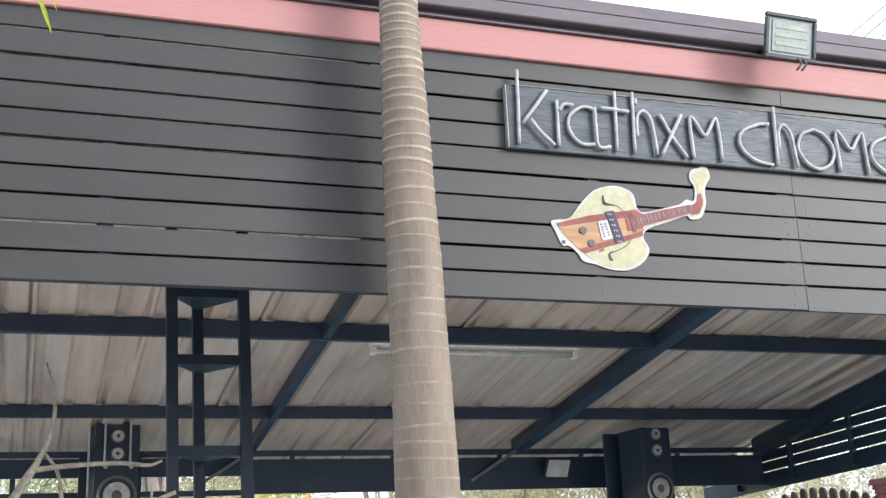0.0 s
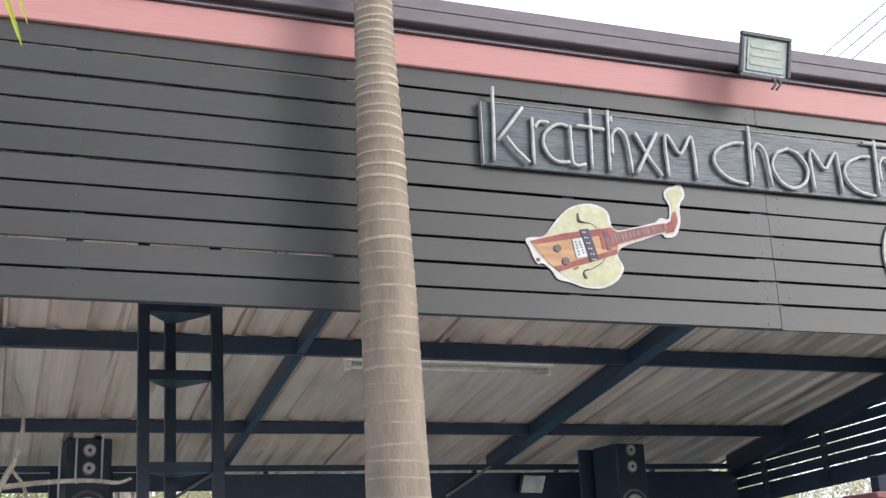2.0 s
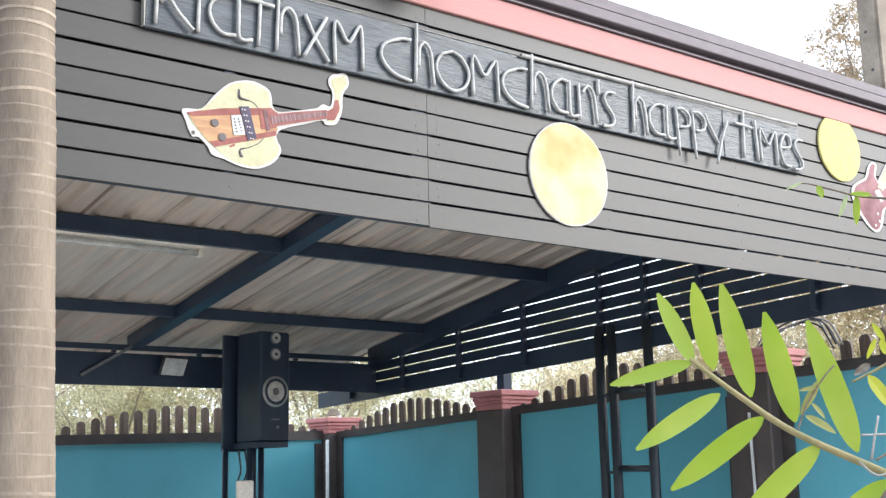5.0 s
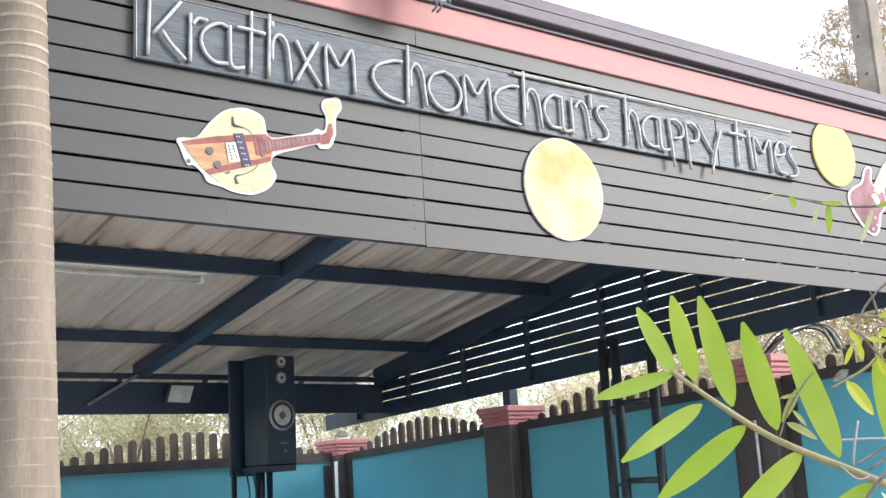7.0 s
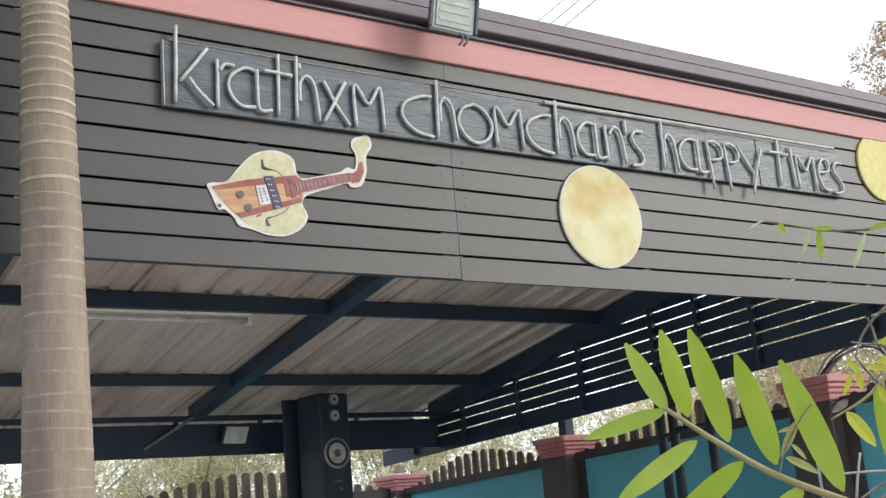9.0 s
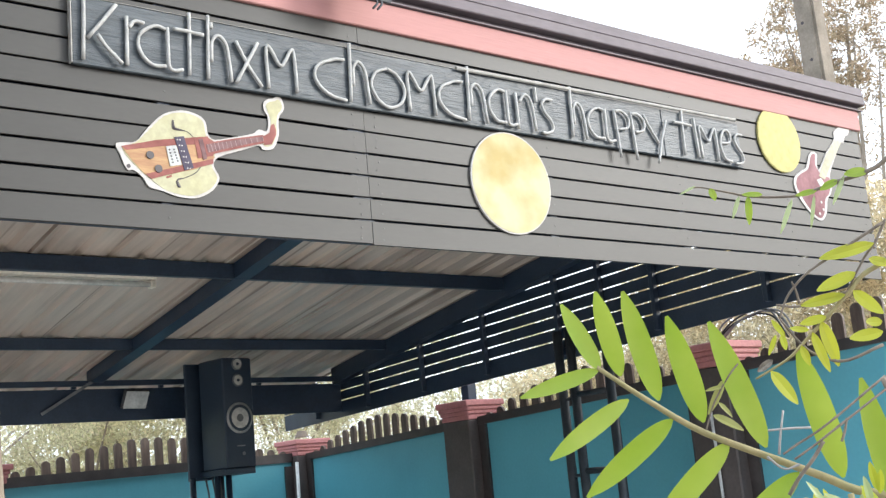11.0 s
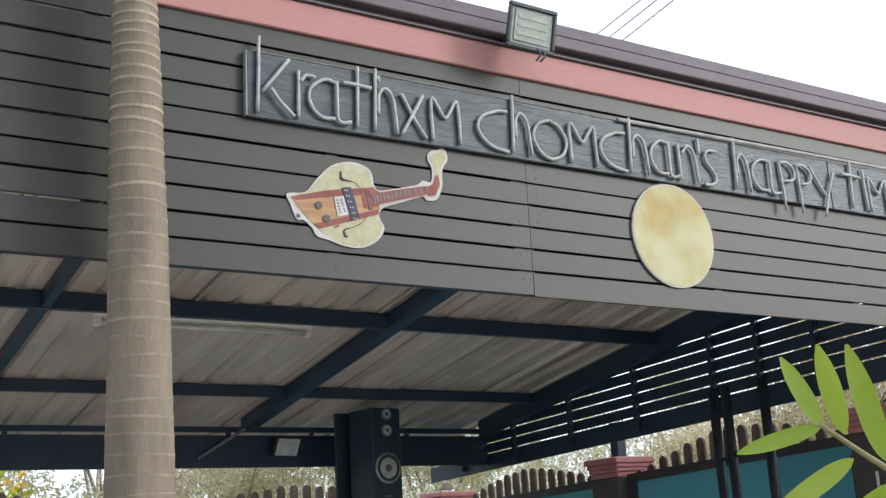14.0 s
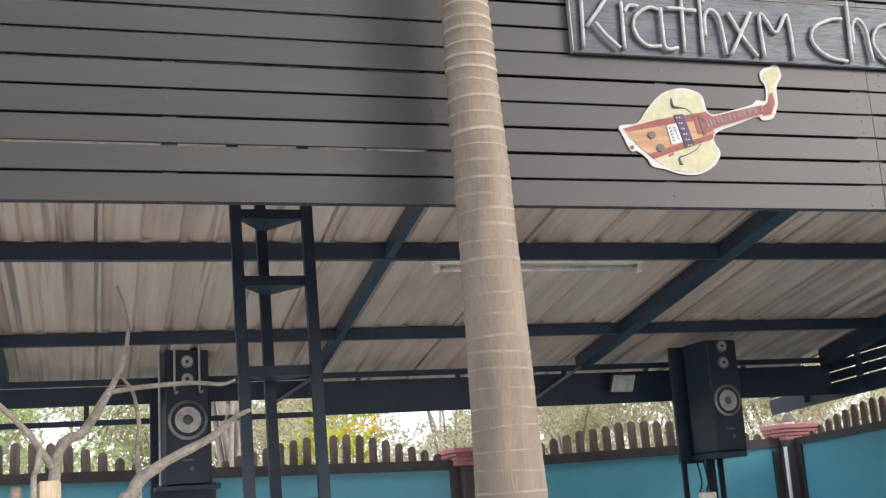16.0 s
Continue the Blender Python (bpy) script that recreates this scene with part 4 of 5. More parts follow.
part("tail_peg", disc(bmesh.new(), ([(1.441, 2.538)][0][0], 2.9225, [(1.441, 2.538)][0][1]), (0, 1, 0), 0.006, 0.003, 10), M_DARKP, g1)
part("tip_mark", plate(bmesh.new(), [(1.552, 2.517), (1.568, 2.525), (1.571, 2.519), (1.554, 2.512)], 2.9220, 2.9233), M_REDP, g1)
for i in range(6):
    f = i / 5
    for s in (0.25, 0.75):
        a, b = [(1.587, 2.631), (1.615, 2.548)]
        c = [(1.603, 2.635)][0]
        part("pole_piece", disc(bmesh.new(), (a[0] + (b[0] - a[0]) * f + (c[0] - a[0]) * s, 2.9155, a[1] + (b[1] - a[1]) * f), (0, 1, 0), 0.0024, 0.0014, 8), M_WHITE, g1)

g1.scale.y = 0.6
g1.location.y = 2.9385

g2 = thing("guitar_cutout", (4.95, 2.93, 2.63), "cut-out board printed with a maroon electric guitar with a pale neck", "wall decoration")
OUT = [(5.152, 3.126), (5.198, 3.112), (5.182, 3.079), (5.148, 3.062), (5.129, 3.031), (5.093, 3.017), (4.979, 2.877), (4.962, 2.838), (4.966, 2.792), (4.941, 2.753), (4.912, 2.728), (4.884, 2.657), (4.841, 2.622), (4.789, 2.629), (4.731, 2.670), (4.683, 2.719), (4.658, 2.770), (4.671, 2.815), (4.727, 2.848), (4.777, 2.872), (4.810, 2.930), (4.850, 2.955), (4.882, 2.944), (4.868, 2.901), (4.879, 2.870), (4.959, 2.958), (5.050, 3.039), (5.056, 3.078)]
BODY = [(4.954, 2.837), (4.950, 2.791), (4.925, 2.752), (4.891, 2.726), (4.867, 2.660), (4.836, 2.633), (4.795, 2.641), (4.744, 2.680), (4.700, 2.730), (4.676, 2.771), (4.687, 2.810), (4.732, 2.838), (4.791, 2.866), (4.824, 2.925), (4.847, 2.944), (4.864, 2.937), (4.851, 2.894), (4.871, 2.863), (4.900, 2.840)]
part("backing", plate(bmesh.new(), smooth_loop(OUT, 3), 2.925, 2.932), M_WHITE, g2)
part("body_print", plate(bmesh.new(), smooth_loop(BODY, 3), 2.9235, 2.9248), M_MAROON, g2, "maroon guitar body shaded darker at its end")
part("neck", plate(bmesh.new(), [(4.868, 2.837), (4.956, 2.948), (5.058, 3.040), (5.103, 3.027), (4.996, 2.916), (4.911, 2.823)], 2.9215, 2.9232), M_NECKPALE, g2, "pale cream neck")
part("guard", plate(bmesh.new(), [(4.845, 2.816), (4.882, 2.829), (4.908, 2.796), (4.907, 2.777), (4.886, 2.768), (4.864, 2.791)], 2.9222, 2.9233), M_SILVER, g2)
for u, v in [(4.853, 2.709), (4.861, 2.675), (4.825, 2.652)]:
    part("knob", disc(bmesh.new(), (u, 2.9205, v), (0, 1, 0), 0.007, 0.003, 10), M_WHITE, g2)
g2.scale.y = 0.6
g2.location.y = 2.9385


# ------------------------------------------------------------------ palm
palm = thing("palm_tree", (1.01, 2.77, 0), "slender palm with a ringed pale grey-brown trunk", "palm")
KNOTS = [(0.0, 1.01, 0.128), (0.8, 0.967, 0.098), (1.6, 0.940, 0.0873), (1.806, 0.937, 0.0814), (2.061, 0.933, 0.0765), (2.345, 0.926, 0.0735), (2.669, 0.917, 0.0667), (3.12, 0.908, 0.053), (3.56, 0.902, 0.051), (4.7, 0.88, 0.05)]


def palm_at(z):
    for (z0, x0, r0), (z1, x1, r1) in zip(KNOTS, KNOTS[1:]):
        if z <= z1:
            f = (z - z0) / (z1 - z0)
            f2 = f * f * (3 - 2 * f) * 0.4 + f * 0.6
            return x0 + (x1 - x0) * f2, r0 + (r1 - r0) * f2
    return KNOTS[-1][1:]


PALM_Y = 2.77


def ringed(z):
    """How strongly the rings stand out: faint low down, sharp near the crown."""
    return min(1.0, max(0.0, (z - 2.35) / 0.5))


def trunk_radius(z, a):
    r = palm_at(z)[1] * (1 + 0.010 * noise.noise(Vector((0, 0, z * 3))))
    return r * (1 + 0.012 * noise.noise(Vector((math.cos(a) * 2, math.sin(a) * 2, z * 5))))


rings = []
z = 0.15
while z < 4.6:
    rings.append(z)
    z += (0.046 if z < 2.4 else 0.046 - 0.022 * min(1.0, (z - 2.4) / 0.7)) * random.uniform(0.85, 1.15)
bm = bmesh.new()
zs = [i * 0.00625 for i in range(int(4.7 / 0.00625))]
N = 26
prev = None
for z in zs:
    x, r = palm_at(z)
    near = min(rings, key=lambda q: abs(q - z))
    swell = 1 + (0.006 + 0.022 * ringed(z)) * math.exp(-((z - near) / 0.009) ** 2)
    row = []
    for k in range(N):
        a = 2 * math.pi * k / N
        rr = trunk_radius(z, a) * swell
        row.append(bm.verts.new((x + rr * math.cos(a), PALM_Y + rr * math.sin(a), z)))
    if prev:
        for k in range(N):
            bm.faces.new((prev[k], prev[(k + 1) % N], row[(k + 1) % N], row[k]))
    prev = row
bm.faces.new(prev)
part("trunk", bm, M_TRUNK, palm, smooth=True)
for z in rings:
    bm = bmesh.new()
    tx, ty = random.uniform(-0.06, 0.06), random.uniform(-0.06, 0.06)
    hh = random.uniform(0.0018, 0.0042)
    lo, hi = [], []
    n0 = 30
    for k in range(n0):
        a = 2 * math.pi * k / n0
        dz = (tx * math.cos(a) + ty * math.sin(a)) * 0.08 + 0.0012 * noise.noise(Vector((math.cos(a) * 3, math.sin(a) * 3, z * 9)))
        for row, off in ((lo, -hh), (hi, hh)):
            x = palm_at(z + dz)[0]
            r = trunk_radius(z + dz, a) * (1.0075 + 0.023 * ringed(z)) + 0.0002
            row.append(bm.verts.new((x + r * math.cos(a), PALM_Y + r * math.sin(a), z + dz + off)))
    for k in range(n0):
        bm.faces.new((lo[k], lo[(k + 1) % n0], hi[(k + 1) % n0], hi[k]))
    part("leaf_scar", bm, M_SCAR if z < 2.5 else M_SCAR_TOP, palm, smooth=True)


def leaf_blade(bm, base, tip, width, face, droop=0.0, fold=0.18, n=8, tipsharp=1.0):
    """A leaf from base to tip: two folded halves along a curved midrib."""
    base, tip, face = Vector(base), Vector(tip), Vector(face).normalized()
    d = tip - base
    side_v = d.cross(face).normalized()
    up = side_v.cross(d).normalized()
    L = d.length
    mid, lft, rgt = [], [], []
    for i in range(n + 1):
        t = i / n
        q = (t - 0.46) / (0.46 if t < 0.46 else 0.54)
        wv = width * 0.5 * max(0.0, 1 - abs(q) ** (2.5 if q < 0 else 2.1)) ** (0.62 if q < 0 else 0.72)
        wv = max(wv, width * (0.07 if i == n else 0.05))
        c = base + d * t - up * (droop * L * t * t)
        mid.append(bm.verts.new(c - up * (fold * wv)))
        lft.append(bm.verts.new(c + side_v * wv))
        rgt.append(bm.verts.new(c - side_v * wv))
    for i in range(n):
        bm.faces.new((lft[i], mid[i], mid[i + 1], lft[i + 1]))
        bm.faces.new((mid[i], rgt[i], rgt[i + 1], mid[i + 1]))
    return bm


top = Vector((0.88, PALM_Y, 4.68))
for i in range(9):
    a = i * 2 * math.pi / 9 + 0.3
    reach = 1.5
    pts = [top, top + Vector((math.cos(a) * 0.4, math.sin(a) * 0.4, 0.55)), top + Vector((math.cos(a) * 1.0, math.sin(a) * 1.0, 0.7)), top + Vector((math.cos(a) * reach, math.sin(a) * reach, 0.25))]
    if i == 5:
        pts = [top, top + Vector((-0.35, -0.08, 0.3)), top + Vector((-0.78, -0.15, -0.35)), (-0.02, 2.61, 3.03)]
    line = smooth_line(pts, 8)
    bm = tube(bmesh.new(), line, [0.02 * (1 - 0.8 * q / len(line)) for q in range(len(line))], 5)
    fr = part("frond", bm, M_BUSHY, palm, "green feather-like frond")
    bm = bmesh.new()
    for q in range(4, len(line), 1):
        d = (line[q] - line[q - 1]).normalized()
        sd = d.cross(Vector((0, 0, 1))).normalized()
        if i == 5 and q < len(line) - 1:
            continue
        for s in (-1, 1):
            if i == 5:
                leaf_blade(bm, (-0.05, 2.6, 3.02), (0.003, 2.6, 2.868), 0.011, (0, -1, 0), n=6)
                leaf_blade(bm, (-0.02, 2.61, 3.03), (0.012, 2.6, 2.925), 0.006, (0, -1, 0), n=5)
                break
            leaf_blade(bm, line[q], line[q] + sd * (0.35 * s) + d * 0.18 - Vector((0, 0, 0.12)), 0.03, (0, 0, 1), 0.2, n=4)
    part("leaflets", bm, M_LEAF2, fr)["kind"] = "stuff"

# ------------------------------------------------------------------ bleached dead branch
dead = thing("dead_branch", (-0.08, 3.6, 0), "bleached bare forked tree branch", "branch")
BY = 3.6


def limb(pts, r0, r1, n=8):
    line = smooth_line(pts, 6)
    line = [q + Vector((noise.noise(q * 9), noise.noise(q * 9 + Vector((3, 1, 0))), 0)) * 0.006 for q in line]
    return part("limb", tube(bmesh.new(), line, [0.68 * (r0 + (r1 - r0) * i / (len(line) - 1)) * (1 + 0.12 * noise.noise(line[i] * 25)) for i in range(len(line))], n), M_DEADWOOD, dead, smooth=True)


limb([(-0.10, BY, 0), (-0.15, BY, 1.0), (-0.135, BY, 1.73), (-0.05, BY, 1.86), (0.022, BY, 1.972)], 0.034, 0.017)
limb([(0.02, BY, 1.968), (0.05, BY - 0.01, 2.04), (0.068, BY - 0.02, 2.121), (0.062, BY - 0.03, 2.19), (0.041, BY - 0.03, 2.275)], 0.015, 0.004)
limb([(0.018, BY, 1.966), (0.12, BY - 0.02, 1.976), (0.254, BY - 0.04, 1.98), (0.335, BY - 0.05, 1.972), (0.374, BY - 0.05, 1.985)], 0.013, 0.007)
limb([(0.045, BY + 0.01, 2.02), (0.088, BY + 0.03, 1.955), (0.105, BY + 0.03, 1.86), (0.098, BY + 0.03, 1.78), (0.10, BY + 0.02, 1.55)], 0.007, 0.013)
limb([(-0.13, BY, 1.745), (-0.205, BY - 0.02, 1.85), (-0.282, BY - 0.04, 1.934), (-0.42, BY - 0.05, 2.02)], 0.018, 0.009)
limb([(0.02, BY - 0.2, 0.0), (0.03, BY - 0.18, 1.45), (0.075, BY - 0.16, 1.67), (0.15, BY - 0.15, 1.74), (0.29, BY - 0.14, 1.81), (0.36, BY - 0.14, 1.865), (0.405, BY - 0.14, 1.885)], 0.037, 0.008)
limb([(-0.165, BY - 0.2, 1.80), (-0.171, BY - 0.2, 1.745), (-0.183, BY - 0.2, 1.668), (-0.19, BY - 0.19, 1.2), (-0.15, BY - 0.18, 0.0)], 0.011, 0.016)
limb([(0.31, BY - 0.14, 1.82), (0.335, BY - 0.13, 1.86), (0.34, BY - 0.13, 1.905)], 0.008, 0.004)

stump = thing("wooden_stump", (-0.14, 3.45, 0), "pale sawn wooden post beside the dead branch", "post")
part("shaft", bx(-0.170, 3.40, 0, -0.112, 3.455, 1.712, 0.006), M_BLOCK, stump)
stake = thing("wooden_stake", (-0.226, 3.42, 0), "short brown wooden stake beside the dead branch", "post")
part("shaft", tube(bmesh.new(), [(-0.226, 3.42, 0), (-0.226, 3.42, 1.70)], 0.015, 9), M_TWIG, stake, smooth=True)

# ------------------------------------------------------------------ pipe ladder at the side
ladder = thing("pipe_ladder", (4.7, 4.45, 0), "dark steel pipe frame with rungs standing by the wall", "ladder")
for y in (4.597, 4.503, 4.238):
    part("pipe_leg", tube(bmesh.new(), [(4.7, y, 0), (4.7, y + 0.01, roof_z(4.4) - 0.28 if y > 4.6 else 2.36)], 0.027, 10), M_LADDER, ladder, smooth=True)
for z in (0.4, 0.8, 1.2, 1.585, 2.0):
    part("rung", tube(bmesh.new(), [(4.7, 4.50, z), (4.7, 4.24, z - 0.004)], 0.018, 8), M_LADDER, ladder, smooth=True)
    part("rung", tube(bmesh.new(), [(4.7, 4.60, z - 0.02), (4.7, 4.50, z - 0.02)], 0.010, 8), M_LADDER, ladder, smooth=True)

# ------------------------------------------------------------------ near branch with long leaves
near = thing("leafy_branch", (1.20, 0.63, 0), "fresh twig with long bright green leaves in two rows", "branch")
TOCAM = Vector((-0.70, -0.71, 0.0))
stem = smooth_line([(0.951, 0.789, 1.694), (0.991, 0.765, 1.658), (1.037, 0.736, 1.621), (1.105, 0.691, 1.583), (1.15, 0.66, 1.556), (1.22, 0.61, 1.50), (1.36, 0.5, 1.2), (1.42, 0.46, 0.6), (1.42, 0.46, 0.0)], 6)
part("stem", tube(bmesh.new(), stem, [0.0022 + 0.00010 * i for i in range(len(stem))], 8), M_STEM, near, smooth=True)
LEAVES = [((0.953, 0.787, 1.691), (0.920, 0.797, 1.758), 0.021), ((0.970, 0.776, 1.683), (0.945, 0.774, 1.767), 0.0225), ((1.000, 0.757, 1.656), (0.966, 0.756, 1.765), 0.026),
          ((1.036, 0.734, 1.631), (1.002, 0.735, 1.737), 0.027), ((1.086, 0.701, 1.601), (1.036, 0.710, 1.728), 0.029), ((1.148, 0.660, 1.565), (1.105, 0.661, 1.694), 0.030),
          ((0.952, 0.788, 1.691), (0.893, 0.842, 1.672), 0.019), ((0.977, 0.776, 1.660), (0.919, 0.837, 1.609), 0.023), ((1.012, 0.753, 1.637), (0.950, 0.822, 1.569), 0.025),
          ((1.057, 0.723, 1.609), (1.000, 0.788, 1.530), 0.026), ((1.113, 0.686, 1.574), (1.06, 0.745, 1.51), 0.027), ((1.19, 0.63, 1.53), (1.16, 0.63, 1.66), 0.030)]
for i, (a, b, w) in enumerate(LEAVES):
    face = TOCAM + Vector((random.uniform(-0.25, 0.25), random.uniform(-0.25, 0.25), random.uniform(0.05, 0.5)))
    part("leaf", leaf_blade(bmesh.new(), a, b, w * 0.91, face, 0.03, 0.16, 16), M_LEAF, near, smooth=True)

twig = thing("leafy_twig", (1.17, 0.59, 0), "thin woody twig with narrow yellow-green leaves", "branch")
tl2 = smooth_line([(1.070, 0.690, 1.668), (1.093, 0.667, 1.684), (1.106, 0.654, 1.699), (1.123, 0.637, 1.720), (1.141, 0.619, 1.743), (1.165, 0.595, 1.768), (1.25, 0.51, 1.80), (1.40, 0.45, 1.5), (1.45, 0.42, 0.0)], 6)
part("stem", tube(bmesh.new(), tl2, [0.0011 + 0.00005 * i for i in range(len(tl2))], 6), M_STEM, twig, smooth=True)
for pts in [[(1.092, 0.668, 1.725), (1.100, 0.660, 1.747), (1.116, 0.644, 1.768), (1.141, 0.619, 1.787), (1.172, 0.588, 1.810)],
            [(1.092, 0.668, 1.725), (1.102, 0.658, 1.702), (1.112, 0.648, 1.687), (1.131, 0.629, 1.677), (1.159, 0.601, 1.689)],
            [(1.091, 0.669, 1.739), (1.105, 0.655, 1.735), (1.125, 0.635, 1.739), (1.141, 0.619, 1.745)],
            [(1.139, 0.621, 1.742), (1.155, 0.605, 1.775), (1.165, 0.595, 1.791), (1.175, 0.586, 1.813)],
            [(1.104, 0.656, 1.761), (1.106, 0.654, 1.750), (1.107, 0.653, 1.738)]]:
    line = smooth_line(pts, 6)
    part("side_twig", tube(bmesh.new(), line, [0.0011 + 0.00003 * i for i in range(len(line))], 5), M_TWIG, twig, smooth=True)
for a, b, w in (((1.118, 0.639, 1.718), (1.124, 0.629, 1.673), 0.0125), ((1.111, 0.646, 1.708), (1.116, 0.637, 1.667), 0.0091),
                ((1.122, 0.635, 1.722), (1.101, 0.652, 1.717), 0.0086), ((1.109, 0.648, 1.711), (1.093, 0.660, 1.713), 0.0063),
                ((1.137, 0.620, 1.742), (1.104, 0.649, 1.736), 0.0108), ((1.147, 0.611, 1.763), (1.116, 0.637, 1.748), 0.0137),
                ((1.162, 0.595, 1.790), (1.121, 0.632, 1.780), 0.0125), ((1.092, 0.665, 1.707), (1.082, 0.671, 1.724), 0.0057),
                ((1.090, 0.667, 1.709), (1.089, 0.664, 1.693), 0.0063)):
    part("leaf", leaf_blade(bmesh.new(), a, b, w * 1.1, TOCAM + Vector((0, 0, random.uniform(0.1, 0.6))), random.uniform(-0.12, 0.16), 0.15, 8), M_LEAF2, twig)
for a, b, w in (((1.102, 0.655, 1.696), (1.104, 0.649, 1.676), 0.0074), ((1.079, 0.678, 1.674), (1.093, 0.660, 1.641), 0.0131),
                ((1.143, 0.614, 1.745), (1.157, 0.596, 1.718), 0.0131), ((1.159, 0.599, 1.702), (1.133, 0.620, 1.698), 0.0120),
                ((1.159, 0.598, 1.712), (1.145, 0.608, 1.712), 0.0091), ((1.086, 0.671, 1.709), (1.077, 0.676, 1.690), 0.0046),
                ((1.157, 0.600, 1.775), (1.169, 0.584, 1.766), 0.0114), ((1.138, 0.619, 1.551), (1.132, 0.621, 1.579), 0.0074),
                ((1.139, 0.618, 1.548), (1.139, 0.614, 1.571), 0.0068)):
    part("leaf", leaf_blade(bmesh.new(), a, b, w * 1.1, TOCAM + Vector((0, 0, random.uniform(0.1, 0.6))), random.uniform(-0.12, 0.16), 0.15, 8), M_LEAF2, twig)
part("dried_leaf", leaf_blade(bmesh.new(), (1.083, 0.677, 1.685), (1.072, 0.688, 1.675), 0.008, TOCAM, 0.2, 0.3, 6), M_DEADWOOD, twig, "pale dried leaf")

part("side_twig", tube(bmesh.new(), smooth_line([(1.034, 0.731, 1.623), (1.042, 0.723, 1.649), (1.054, 0.711, 1.673), (1.062, 0.703, 1.685)], 5), 0.0009, 5), M_TWIG, twig, smooth=True)
for a, b, w in (((1.051, 0.714, 1.671), (1.035, 0.725, 1.639), 0.0081), ((1.040, 0.725, 1.637), (1.058, 0.702, 1.623), 0.0093), ((1.050, 0.715, 1.664), (1.035, 0.725, 1.663), 0.0046), ((1.045, 0.720, 1.649), (1.052, 0.709, 1.635), 0.0052)):
    part("leaf", leaf_blade(bmesh.new(), a, b, w, TOCAM + Vector((0.3, 0, 0.4)), 0.22, 0.35, 8), M_DRYLEAF, twig, "half-dried olive leaf")

low = thing("low_leaf_clump", (1.08, 0.62, 0), "clump of pale green leaves on a low stem", "plant")
part("stem", tube(bmesh.new(), smooth_line([(1.085, 0.615, 1.552), (1.10, 0.61, 1.3), (1.13, 0.60, 0.0)], 5), 0.003, 6), M_STEM, low, smooth=True)
for i in range(14):
    b = Vector((1.062 + 0.0035 * i, 0.638 - 0.0035 * i, 1.538 + random.uniform(-0.006, 0.004)))
    tip = b + Vector((random.uniform(-0.025, 0.012), random.uniform(-0.012, 0.02), random.uniform(0.008, 0.026)))
    part("leaf", leaf_blade(bmesh.new(), b, tip, random.uniform(0.005, 0.009), (-0.5, -0.6, 0.6), 0.2, 0.2, 7), M_PALE if i % 3 else M_LEAF2, low)

hang = thing("hanging_twig", (1.15, 0.57, 0), "thin drooping twig with small narrow leaves", "branch")
tl3 = smooth_line([(1.013, 0.707, 1.857), (1.025, 0.695, 1.861), (1.042, 0.678, 1.854), (1.063, 0.657, 1.845), (1.091, 0.629, 1.841), (1.106, 0.614, 1.845), (1.122, 0.598, 1.851), (1.140, 0.580, 1.856), (1.149, 0.571, 1.861), (1.24, 0.50, 1.90), (1.4, 0.42, 1.6), (1.46, 0.4, 0.0)], 6)
part("stem", tube(bmesh.new(), tl3, [0.0005 + 0.00004 * i for i in range(len(tl3))], 6), M_TWIG, hang, smooth=True)
for a, b, w, pale in (((1.023, 0.695, 1.862), (1.008, 0.704, 1.855), 0.0027, 1),
                   ((1.033, 0.685, 1.858), (1.032, 0.680, 1.845), 0.0071, 0),
                   ((1.052, 0.666, 1.847), (1.042, 0.670, 1.825), 0.0044, 1),
                   ((1.068, 0.650, 1.846), (1.051, 0.661, 1.848), 0.0060, 0),
                   ((1.058, 0.660, 1.846), (1.053, 0.659, 1.817), 0.0071, 0),
                   ((1.087, 0.630, 1.838), (1.073, 0.639, 1.805), 0.0049, 1),
                   ((1.105, 0.613, 1.844), (1.087, 0.625, 1.841), 0.0066, 0),
                   ((1.103, 0.615, 1.840), (1.094, 0.618, 1.807), 0.0038, 1),
                   ((1.120, 0.598, 1.852), (1.104, 0.608, 1.844), 0.0082, 0),
                   ((1.125, 0.593, 1.856), (1.111, 0.601, 1.828), 0.0049, 1),
                   ((1.141, 0.577, 1.858), (1.122, 0.590, 1.857), 0.0109, 0)):
    part("leaf", leaf_blade(bmesh.new(), a, b, w, TOCAM + Vector((0, 0, 0.3)), 0.1, 0.15, 7), M_PALE if pale else M_LEAF, hang)

dry = thing("dry_twigs", (1.16, 0.60, 0), "tangle of thin grey dead twigs", "branch")
for pts in ([(1.073, 0.687, 1.617), (1.087, 0.673, 1.617), (1.102, 0.658, 1.616)],
            [(1.078, 0.682, 1.593), (1.081, 0.679, 1.613), (1.085, 0.675, 1.635)],
            [(1.081, 0.679, 1.593), (1.091, 0.669, 1.601), (1.113, 0.646, 1.618), (1.157, 0.603, 1.659)],
            [(1.088, 0.672, 1.587), (1.104, 0.656, 1.600), (1.121, 0.639, 1.615), (1.156, 0.604, 1.646)],
            [(1.127, 0.633, 1.622), (1.124, 0.636, 1.609), (1.121, 0.639, 1.600)],
            [(1.070, 0.690, 1.592), (1.080, 0.680, 1.579), (1.091, 0.669, 1.582)]):
    line = smooth_line(pts, 5)
    part("twig", tube(bmesh.new(), line, [0.0013 + 0.0003 * noise.noise(q * 90) for q in line], 5), M_STRIP if pts[0][0] < 1.079 else M_TWIG, dry, smooth=True)
